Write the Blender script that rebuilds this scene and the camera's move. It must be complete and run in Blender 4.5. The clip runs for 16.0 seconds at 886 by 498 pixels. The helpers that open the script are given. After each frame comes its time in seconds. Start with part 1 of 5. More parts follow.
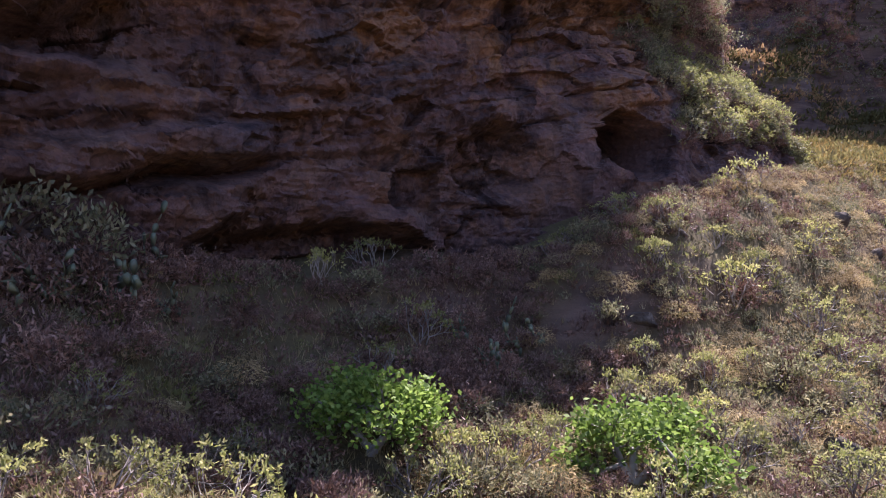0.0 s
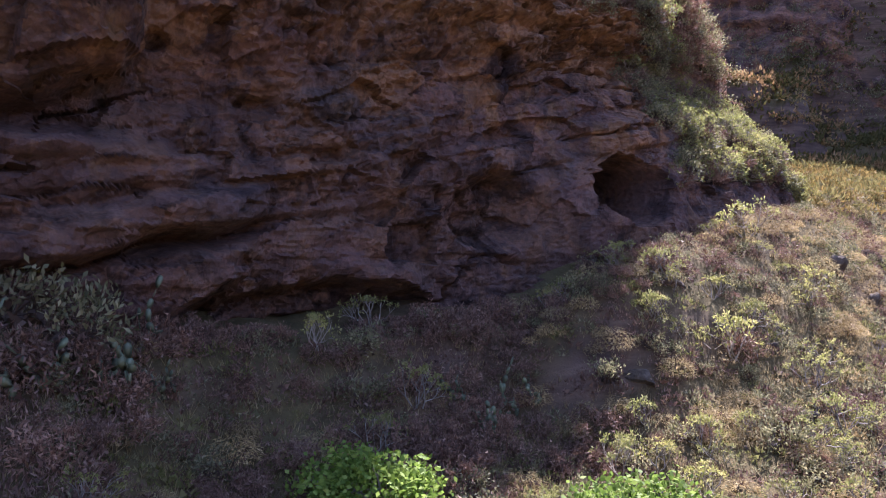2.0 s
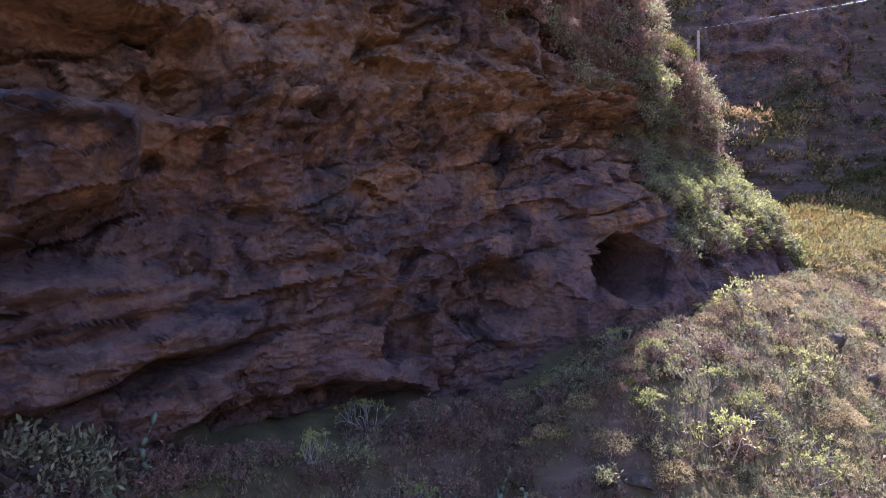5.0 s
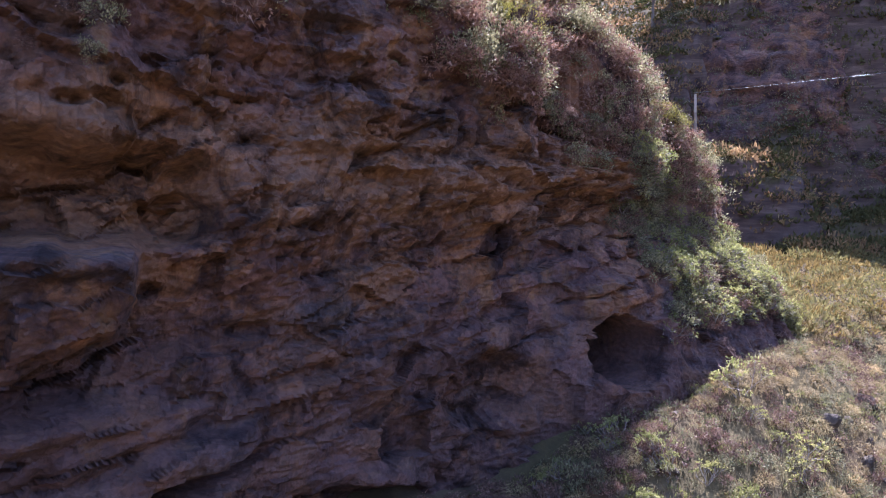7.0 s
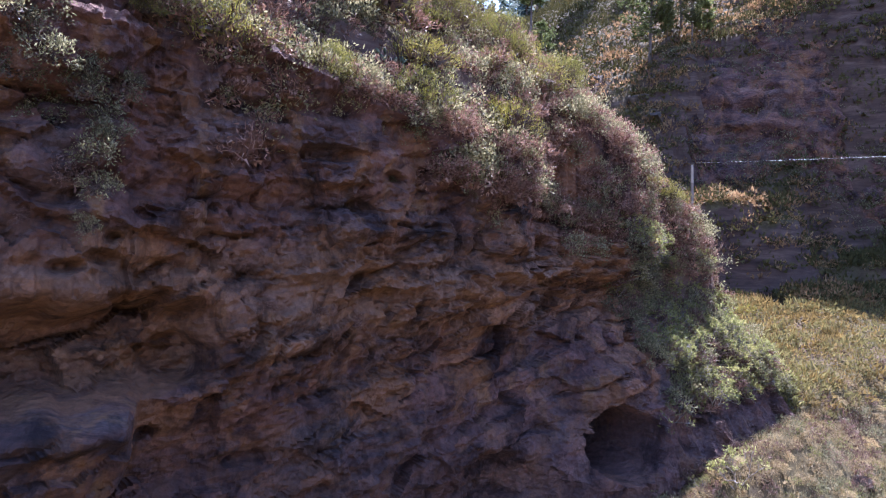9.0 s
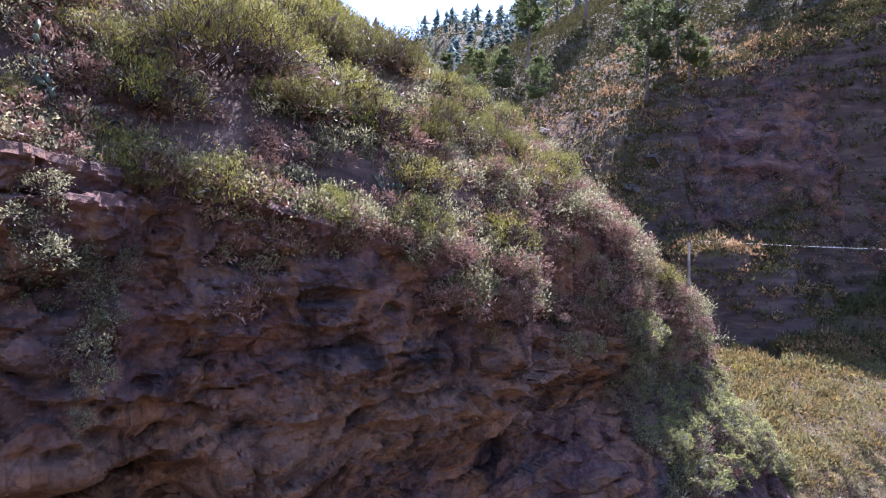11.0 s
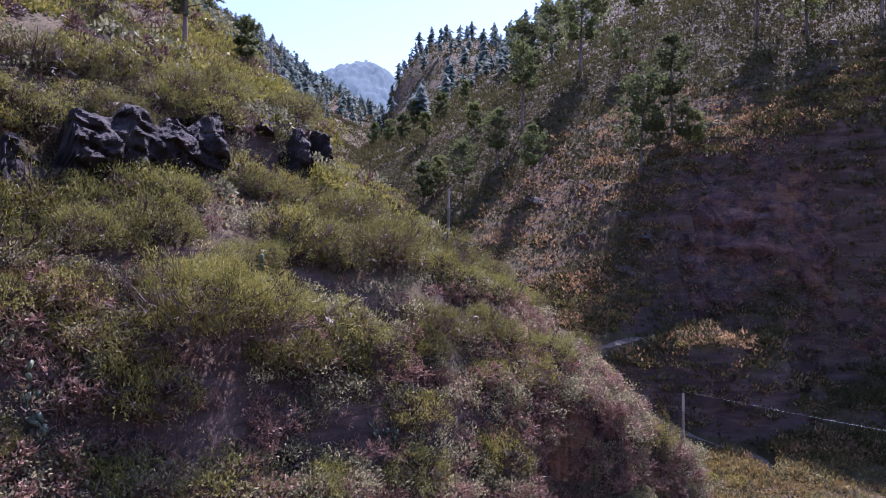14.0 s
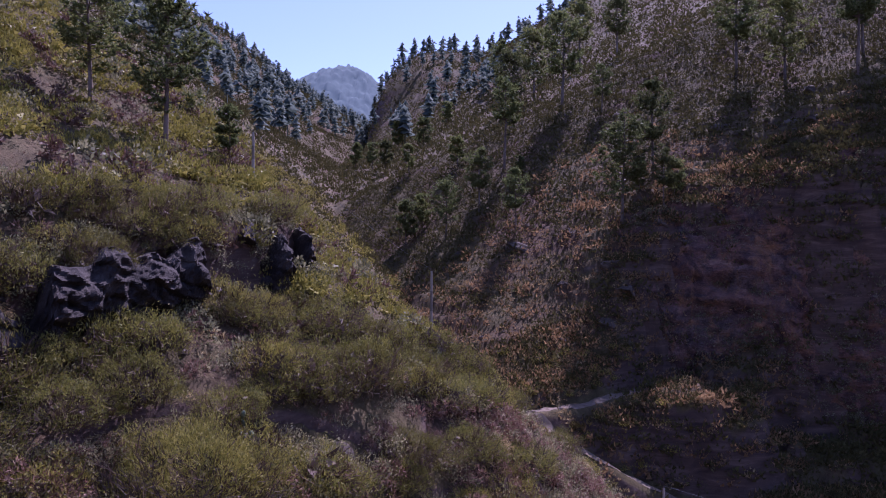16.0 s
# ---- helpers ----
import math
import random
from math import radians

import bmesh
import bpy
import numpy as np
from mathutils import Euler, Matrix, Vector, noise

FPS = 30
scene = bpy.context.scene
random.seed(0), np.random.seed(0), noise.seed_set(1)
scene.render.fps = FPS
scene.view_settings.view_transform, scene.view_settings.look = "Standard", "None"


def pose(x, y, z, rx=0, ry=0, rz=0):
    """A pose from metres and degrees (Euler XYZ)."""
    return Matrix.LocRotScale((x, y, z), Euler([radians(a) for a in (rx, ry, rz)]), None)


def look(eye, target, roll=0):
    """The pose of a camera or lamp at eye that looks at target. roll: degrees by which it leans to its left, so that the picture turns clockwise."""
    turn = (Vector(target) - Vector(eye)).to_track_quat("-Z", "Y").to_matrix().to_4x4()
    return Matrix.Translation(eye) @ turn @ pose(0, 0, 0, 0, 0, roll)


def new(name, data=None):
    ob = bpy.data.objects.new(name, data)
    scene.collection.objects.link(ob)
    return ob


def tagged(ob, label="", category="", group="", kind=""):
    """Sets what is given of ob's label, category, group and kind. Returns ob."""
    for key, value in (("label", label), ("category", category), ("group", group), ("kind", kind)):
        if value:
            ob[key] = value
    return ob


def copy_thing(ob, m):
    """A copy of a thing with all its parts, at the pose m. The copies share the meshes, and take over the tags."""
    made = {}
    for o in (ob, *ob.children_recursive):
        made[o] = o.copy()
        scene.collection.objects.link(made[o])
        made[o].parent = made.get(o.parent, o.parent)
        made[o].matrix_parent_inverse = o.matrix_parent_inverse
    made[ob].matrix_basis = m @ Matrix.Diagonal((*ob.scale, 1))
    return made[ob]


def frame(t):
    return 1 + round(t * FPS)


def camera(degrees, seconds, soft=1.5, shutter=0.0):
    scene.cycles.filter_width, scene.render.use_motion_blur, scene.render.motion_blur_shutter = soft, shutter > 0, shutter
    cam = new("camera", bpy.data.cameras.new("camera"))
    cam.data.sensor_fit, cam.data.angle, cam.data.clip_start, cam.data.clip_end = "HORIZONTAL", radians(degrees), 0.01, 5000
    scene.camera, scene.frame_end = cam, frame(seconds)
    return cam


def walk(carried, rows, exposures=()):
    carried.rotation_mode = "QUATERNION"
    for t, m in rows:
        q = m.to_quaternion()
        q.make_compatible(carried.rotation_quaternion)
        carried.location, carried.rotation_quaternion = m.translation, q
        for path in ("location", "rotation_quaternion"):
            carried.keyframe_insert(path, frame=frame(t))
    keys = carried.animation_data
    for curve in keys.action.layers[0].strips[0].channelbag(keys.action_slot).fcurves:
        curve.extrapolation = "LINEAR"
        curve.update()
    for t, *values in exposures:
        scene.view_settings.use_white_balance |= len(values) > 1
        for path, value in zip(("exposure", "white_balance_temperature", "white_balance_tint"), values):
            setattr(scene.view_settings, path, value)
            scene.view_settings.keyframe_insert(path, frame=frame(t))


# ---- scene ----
cam = camera(63.4, 16.0, soft=1.0)
METRES, EYE, TILT, LEAN, TURN = 30.0, 8.0, 0.0, 0.0, 0.0
ROWS = [
    (0.0, 0.0, 0.0, 0.0, -0.0, 0.0, -0.0),
    (0.5, 0.0007, -0.0, 0.014, -0.03, 0.02, -0.01),
    (1.0, 0.0014, 0.0003, 0.0293, -0.04, 0.07, -0.01),
    (1.5, 0.0017, 0.0009, 0.0447, -0.07, 0.1, -0.01),
    (2.0, 0.002, 0.0018, 0.0601, -0.11, 0.12, 0.0),
    (2.5, 0.0026, 0.0026, 0.0751, -0.13, 0.14, 0.01),
    (3.0, 0.0029, 0.0039, 0.0914, -0.16, 0.1, 0.01),
    (3.5, 0.0029, 0.0048, 0.1084, -0.2, 0.08, 0.0),
    (4.0, 0.0027, 0.0056, 0.1281, -0.23, 0.05, -0.01),
    (6.5, 0.0038, 0.004, 0.2549, -0.38, 0.03, -0.08),
    (7.0, 0.004, 0.0033, 0.2864, -0.43, 0.1, -0.1),
    (7.5, 0.0042, 0.0035, 0.3161, -0.48, 0.15, -0.08),
    (8.0, 0.0048, 0.0033, 0.3491, -0.52, 0.19, -0.07),
    (10.5, 0.0055, 0.0037, 0.5143, -0.75, 0.26, -0.12),
    (11.0, 0.0053, 0.0032, 0.553, -0.82, 0.32, -0.12),
    (11.5, 0.0053, 0.003, 0.5903, -0.87, 0.36, -0.11),
    (12.0, 0.0045, 0.0019, 0.6339, -0.95, 0.41, -0.14),
    (12.5, 0.004, 0.0017, 0.6754, -1.01, 0.46, -0.1),
    (13.0, 0.0038, 0.0019, 0.7266, -1.1, 0.49, -0.11),
    (13.5, 0.0033, 0.0017, 0.7732, -1.19, 0.51, -0.1),
    (14.0, 0.0038, 0.0024, 0.8261, -1.28, 0.51, -0.14),
    (14.5, 0.0048, 0.0036, 0.871, -1.35, 0.55, -0.14),
    (15.0, 0.004, 0.0032, 0.9178, -1.44, 0.57, -0.17),
    (15.5, 0.0036, 0.002, 0.9578, -2.0, 0.59, -0.22),
    (16.0, 0.0025, -0.0004, 0.9996, -2.69, 0.67, -0.21),
]
EXPOSURES = [(0.0, 1.85, 6000, 31), (3.5, 2.4, 5700, 28), (8.0, 2.28, 5350, 28), (11.0, 2.17, 5300, 29), (13.5, 1.6, 5300, 36), (16.0, 0.63, 5300, 54)]
walk(cam, [(t, pose(0, 0, EYE, TILT, LEAN, TURN) @ pose(METRES * x, METRES * y, METRES * z, 90 + pitch, roll, yaw)) for t, x, y, z, yaw, pitch, roll in ROWS], EXPOSURES)

# ---- world and sun ----
SUN_AZ, SUN_EL = 26.0, 54.8
world = bpy.data.worlds.new("sky")
scene.world = world
world.use_nodes = True
wn = world.node_tree
sky = wn.nodes.new("ShaderNodeTexSky")
sky.sky_type = "NISHITA"
sky.sun_disc = False
sky.sun_elevation, sky.sun_rotation = radians(SUN_EL), radians(SUN_AZ)
sky.air_density, sky.dust_density, sky.altitude = 1.0, 0.8, 600
wn.nodes["Background"].inputs["Strength"].default_value = 0.118
wn.links.new(sky.outputs["Color"], wn.nodes["Background"].inputs["Color"])
lamp = bpy.data.lights.new("sun", "SUN")
lamp.energy, lamp.angle, lamp.color = 5.0, radians(0.53), (1.0, 0.95, 0.87)
sun_dir = Vector((math.sin(radians(SUN_AZ)) * math.cos(radians(SUN_EL)), math.cos(radians(SUN_AZ)) * math.cos(radians(SUN_EL)), math.sin(radians(SUN_EL))))
new("sun", lamp).matrix_basis = look(sun_dir * 300, (0, 0, 0))


# ---- noise on arrays ----
TABLE = np.random.RandomState(7).rand(64, 64, 64)


def vnoise(x, y, z):
    """Smooth value noise in -1..1 on a wrapped lattice."""
    xi, yi, zi = np.floor(x).astype(int), np.floor(y).astype(int), np.floor(z).astype(int)
    fx, fy, fz = x - xi, y - yi, z - zi
    fx, fy, fz = [f * f * f * (f * (f * 6 - 15) + 10) for f in (fx, fy, fz)]
    out = 0
    for a in (0, 1):
        for b in (0, 1):
            for c in (0, 1):
                w = (fx if a else 1 - fx) * (fy if b else 1 - fy) * (fz if c else 1 - fz)
                out = out + w * TABLE[(xi + a) & 63, (yi + b) & 63, (zi + c) & 63]
    return out * 2 - 1


def fbm(x, y, z=0.0, octaves=4, gain=0.5):
    x, y, z = np.broadcast_arrays(np.asarray(x, float), np.asarray(y, float), np.asarray(z, float))
    total, amp, norm = 0, 1.0, 0.0
    for k in range(octaves):
        total = total + amp * vnoise(x + 11.3 * k, y + 5.7 * k, z + 3.1 * k)
        norm += amp
        amp *= gain
        x, y, z = x * 2.03, y * 2.03, z * 2.03
    return total / norm


def ramp(a, b, x):
    f = np.clip((x - a) / (b - a), 0, 1)
    return f * f * (3 - 2 * f)


# ---- the lie of the land ----
# The cliff's plane: s runs along it, e goes back into the spur behind it.
CX, CY, TX, TY = -8.0, 17.0, 0.79, 0.613


def to_se(x, y):
    return (x - CX) * TX + (y - CY) * TY, -((x - CX) * TY - (y - CY) * TX)


def from_se(s, e):
    return CX + s * TX - e * TY, CY + s * TY + e * TX


def front(s, e):
    """The slope at the cliff's foot and the valley floor past its end."""
    d = -e
    z = 7 + 0.1 * np.clip(s - 18, 0, 60) + 1.8 * (1 - ramp(-2, 2.5, s))
    steep, even = 4.6 * (1 - np.exp(-np.clip(d, 0, 60) / 2.8)), 0.38 * np.clip(d, 0, 13)
    z = z + (2.3 * ramp(13, 20, s) + 1.2 * ramp(21, 27, s)) * np.exp(-np.clip(d, 0, 60) / 4.0)
    z = z - steep + (steep - even) * ramp(11, 17, s) + 0.28 * np.clip(d - 34, 0, 400) + 0.25 * np.clip(-d, 0, 10)
    out = np.interp(s, (14, 25), (4.2, 9.0))
    z = z + 1.75 * ramp(10.5, 14.5, s) * (1 - ramp(30, 40, s)) * ramp(0, 1.8, d) * (1 - ramp(0, 1, (d - 2.0) / (out - 2.0)))
    return z


def shelf_line(s):
    """Where the rock band crosses the slope above the cliff."""
    return 7.7 + 0.55 * np.clip(s, -20, 25) + 1.0 * fbm(s * 0.3, 0.5, 3.0, 2)


def wall_line(s):
    """How far behind the cliff's plane the soil begins; deeper behind the caves."""
    return 3.4 + 3.8 * np.exp(-((s - 19.4) / 3.4) ** 4) + 1.6 * np.exp(-((s - 7.0) / 5.5) ** 4)


def spur(s, e):
    rim = np.interp(s, (-300, -60, -10, 4, 13, 20, 24, 28, 31, 33, 34, 34.8, 36, 42, 80), (120, 42, 24.5, 22.4, 20.5, 19.2, 18.2, 17.9, 18.3, 17.9, 14.8, 9.8, 5.0, -8, -60))
    slope = np.interp(s, (14, 26, 32), (0.75, 0.60, 0.15))
    z = rim + 5 * (1 - 0.8 * ramp(22, 32, s)) * (1 - np.exp(-np.clip(e, 0, 500) / 2.5)) + slope * np.clip(e, 0, 500) + 1.7 * (1 - np.exp(-np.clip(e, 0, 500))) * (1 - ramp(13, 24, e))
    z = z + 1.7 * ramp(0, 0.8, e - shelf_line(s)) * (1 - ramp(15, 20, s)) - 0.9 * ramp(-3, 0, e - shelf_line(s)) * (1 - ramp(0, 4, e - shelf_line(s))) * (1 - ramp(15, 20, s))
    z = z - 1.2 * ramp(8, 10, e) * ramp(9, 12, s) * (1 - ramp(12.5, 14.5, e) * (1 - ramp(16, 19, s))) * (1 - ramp(25, 29, s))
    return z


ROAD = ((9.0, 63.0, 24.3), (14.0, 61.3, 22.0), (18.3, 61.0, 19.5), (22.1, 60.8, 17.5), (25.5, 60.5, 16.5), (28.0, 59.6, 16.0), (27.0, 56.5, 15.2))
UPPER_ROAD = ((9.0, 63.0, 24.3), (14.0, 64.5, 24.2), (17.1, 66.0, 24.4), (22.9, 69.0, 25.4))
MOUND = ((10.0, 63.4, 24.2), (14.0, 65.0, 24.2), (17.1, 66.5, 24.4), (22.9, 68.2, 25.2), (27.0, 67.4, 25.3), (29.6, 67.0, 24.9))
LOW_MOUND = ((31.2, 64.8, 17.2), (33.0, 65.5, 18.6), (36.0, 66.3, 20.3), (40.0, 67.0, 20.0))
TRAIL = ((-14.0, 20.0), (-11.4, 21.4), (-9.5, 22.6), (-7.8, 24.3), (-5.2, 26.7), (-3.4, 27.4), (-1.5, 28.4), (0.9, 30.2), (3.4, 33.2), (7.9, 38.8), (9.5, 46.0), (10.5, 56.0), (9.0, 63.0))


def near_line(x, y, line):
    """Distance to a bent line on the plan, and the line's height at the nearest place."""
    best, high = np.full(np.shape(x), 1e9), np.zeros(np.shape(x))
    for a, b in zip(line[:-1], line[1:]):
        dx, dy = b[0] - a[0], b[1] - a[1]
        f = np.clip(((x - a[0]) * dx + (y - a[1]) * dy) / (dx * dx + dy * dy), 0, 1)
        d = np.hypot(x - a[0] - f * dx, y - a[1] - f * dy)
        if len(a) > 2:
            high = np.where(d < best, a[2] + f * (b[2] - a[2]), high)
        best = np.minimum(best, d)
    return best, high


def ledges(z, x, y, step, share):
    """Turns a slope into treads and risers where share is 1."""
    q = z / step + 0.8 * fbm(x * 0.12, y * 0.12, 6.0, 3)
    k = np.floor(q)
    return z + share * step * (ramp(0.25, 0.75, q - k) - (q - k))


def far_line(x):
    """The foot of the dark cliff across the valley."""
    return 78.8 - 0.33 * np.clip(x - 29, 0, 40) + 2.0 * fbm(x * 0.09, 1.5, 9.0, 3)


def hill(x, y):
    far = np.clip(y - 125, 0, 295)
    back = np.clip(y - 420, 0, 4000)
    z = -14.7 + 0.5 * np.clip(x, -300, 400) + 0.54 * (np.minimum(y, 125) + 0.42 * far - 0.5 * back)
    z = z + 0.2 * np.clip(x + 0.13 * (y - 130), 0, 500) * ramp(150, 320, y)
    z = z + 24 * np.exp(-((x + 2) / 30) ** 2 - ((y - 400) / 70) ** 2) - 90 * ramp(0, 36, -12 - x) * ramp(280, 340, y)
    z = z - 2.0 * np.clip(64 - y, 0, 60)
    line = far_line(x)
    z = z - 6 * ramp(9, 20, x) * (1 - ramp(66, 86, y)) * (1 - ramp(24, 32, x))
    z = z - 14 * ramp(20, 29, x + 3 * fbm(x * 0.06, y * 0.11, 14.0, 3)) * (1 - ramp(-3.2, 2.6, y - line + 5.5 * (1 - ramp(24, 31, x)) + 1.6 * fbm(x * 0.4, z * 0.8, 2.0, 3)))
    line = 66.2 + 4.5 * ramp(33, 38, x) - 0.2 * np.clip(x - 38, 0, 40) + 1.3 * fbm(x * 0.13, y * 0.05, 4.0, 3)
    z = z - 9 * ramp(19, 26, x) * (1 - ramp(-1.5, 1.5, y - line))
    for line, wide in ((MOUND, 1.6), (LOW_MOUND, 1.0)):
        d, high = near_line(x, y, line)
        z = np.maximum(z, high - 0.34 * np.clip(d - wide * ramp(18, 24, x), 0, 30) ** 2.1 + 0.8 * fbm(x * 0.5, y * 0.5, 3.0, 4))
    share = 0.85 * ramp(16, 26, x) * (1 - ramp(84, 92, y)) + 0.5 * ramp(0.05, 0.3, fbm(x * 0.05, y * 0.05, 12.0, 3))
    z = z + 0.9 * ramp(16, 26, x) * (1 - ramp(84, 92, y)) * fbm(x * 0.3, y * 0.3, 19.0, 4)
    return ledges(z, x, y, 2.1, np.clip(share, 0, 0.9) * (1 - ramp(130, 170, y)))


def land(x, y):
    s, e = to_se(x, y)
    f = front(s, e)
    xv = np.interp(y, (-40, 45, 60, 65, 80, 120, 270, 450, 900), (40, 19, 12, 5, -1, -6, -14, -20, -40))
    zv = np.interp(y, (-40, 45, 60, 65, 80, 120, 270, 450, 900), (0, 18, 22, 27, 33, 40, 64, 112, 168))
    left = zv + np.where(x < xv, 0.75 - 0.1 * ramp(200, 420, y), 2.0) * np.clip(xv - x, -400, 160)
    w = ramp(45, 66, y)
    up = spur(s, e) * (1 - w) + left * w
    wall = ramp(0.0, 0.8, e - wall_line(s))
    z = f * (1 - wall) + np.maximum(f, up) * wall
    z = np.maximum(z, hill(x, y))
    near = np.exp(-((x - 5) / 45) ** 2 - ((y - 35) / 50) ** 2)
    for line in (ROAD, UPPER_ROAD):
        d, high = near_line(x, y, line)
        z = np.minimum(z, high + 3.5 * np.clip(d - 1.1, 0, 50))
        z = np.maximum(z, high - 1.9 * np.clip(d - 0.9, 0, 50) - 0.8 * ramp(0.9, 2.0, d) * fbm(x * 0.6, y * 0.6, 33.0, 3))
    z = z + (0.5 - 0.2 * near) * fbm(x * 0.22, y * 0.22, 1.0, 4) + 0.18 * fbm(x * 0.9, y * 0.9, 2.0, 3)
    rise = ramp(90, 300, np.hypot(x, y))
    return z + rise * 9 * fbm(x * 0.014, y * 0.014, 5.0, 4)


def grid_mesh(name, X, Y, Z, mat, smooth=True):
    n, m = X.shape
    me = bpy.data.meshes.new(name)
    idx = np.arange(n * m).reshape(n, m)
    quads = np.stack([idx[:-1, :-1], idx[1:, :-1], idx[1:, 1:], idx[:-1, 1:]], -1).reshape(-1, 4)
    me.vertices.add(n * m)
    me.vertices.foreach_set("co", np.stack([X, Y, Z], -1).reshape(-1))
    me.loops.add(quads.size)
    me.loops.foreach_set("vertex_index", quads.reshape(-1))
    me.polygons.add(len(quads))
    me.polygons.foreach_set("loop_start", np.arange(len(quads)) * 4)
    me.polygons.foreach_set("use_smooth", np.full(len(quads), smooth))
    me.update(calc_edges=True)
    me.materials.append(mat)
    return me


# ---- materials ----
def material(name, rough=0.9):
    m = bpy.data.materials.new(name)
    m.use_nodes = True
    t = m.node_tree
    b = t.nodes["Principled BSDF"]
    b.inputs["Roughness"].default_value = rough
    b.inputs["Specular IOR Level"].default_value = 0.25
    return m, t, b


def noise_node(t, scale, detail=5.0, rough=0.6, warp=None, stretch=None):
    co = t.nodes.new("ShaderNodeTexCoord")
    out = co.outputs["Object"]
    if stretch:
        mp = t.nodes.new("ShaderNodeMapping")
        mp.inputs["Scale"].default_value = stretch
        t.links.new(out, mp.inputs["Vector"])
        out = mp.outputs["Vector"]
    n = t.nodes.new("ShaderNodeTexNoise")
    n.inputs["Scale"].default_value, n.inputs["Detail"].default_value, n.inputs["Roughness"].default_value = scale, detail, rough
    if warp:
        n.inputs["Distortion"].default_value = warp
    t.links.new(out, n.inputs["Vector"])
    return n.outputs["Fac"]


def ramp_node(t, fac, stops):
    r = t.nodes.new("ShaderNodeValToRGB")
    while len(r.color_ramp.elements) < len(stops):
        r.color_ramp.elements.new(0.5)
    for el, (p, c) in zip(r.color_ramp.elements, stops):
        el.position = p
        el.color = (*c, 1) if len(c) == 3 else c
    t.links.new(fac, r.inputs["Fac"])
    return r.outputs["Color"]


def mixed(t, fac, a, b, mode="MIX"):
    m = t.nodes.new("ShaderNodeMix")
    m.data_type, m.blend_type = "RGBA", mode
    for sock, v in ((m.inputs["Factor"], fac), (m.inputs["A"], a), (m.inputs["B"], b)):
        if isinstance(v, bpy.types.NodeSocket):
            t.links.new(v, sock)
        else:
            sock.default_value = v if isinstance(v, float) else (*v, 1)
    return m.outputs["Result"]


def bumped(t, b, height, strength, dist):
    n = t.nodes.new("ShaderNodeBump")
    n.inputs["Strength"].default_value, n.inputs["Distance"].default_value = strength, dist
    t.links.new(height, n.inputs["Height"])
    t.links.new(n.outputs["Normal"], b.inputs["Normal"])


def soil_material():
    m, t, b = material("dry_soil", 0.95)
    big = noise_node(t, 0.11, 6, 0.62)
    mid = noise_node(t, 0.9, 6, 0.65)
    fine = noise_node(t, 9.0, 5, 0.7)
    earth = ramp_node(t, mid, [(0.3, (0.055, 0.031, 0.02)), (0.5, (0.1, 0.057, 0.036)), (0.7, (0.17, 0.104, 0.064))])
    grass = ramp_node(t, mid, [(0.3, (0.058, 0.046, 0.02)), (0.55, (0.112, 0.086, 0.038)), (0.75, (0.19, 0.148, 0.07))])
    pick = ramp_node(t, big, [(0.36, (0, 0, 0)), (0.52, (1, 1, 1))])
    col = mixed(t, pick, earth, grass)
    col = mixed(t, 0.55, col, ramp_node(t, fine, [(0.3, (0.35, 0.35, 0.35)), (0.7, (1, 1, 1))]), "MULTIPLY")
    geo, sep = t.nodes.new("ShaderNodeNewGeometry"), t.nodes.new("ShaderNodeSeparateXYZ")
    t.links.new(geo.outputs["Normal"], sep.inputs["Vector"])
    stone = ramp_node(t, noise_node(t, 0.7, 7, 0.65, 0.8, (0.4, 0.4, 2.4)), [(0.3, (0.045, 0.03, 0.026)), (0.5, (0.095, 0.06, 0.046)), (0.72, (0.175, 0.12, 0.092))])
    steep = ramp_node(t, sep.outputs["Z"], [(0.52, (1, 1, 1)), (0.66, (0, 0, 0))])
    col = mixed(t, steep, col, stone)
    t.links.new(col, b.inputs["Base Color"])
    bumped(t, b, mixed(t, 0.5, mid, fine), 0.8, 0.15)
    return m


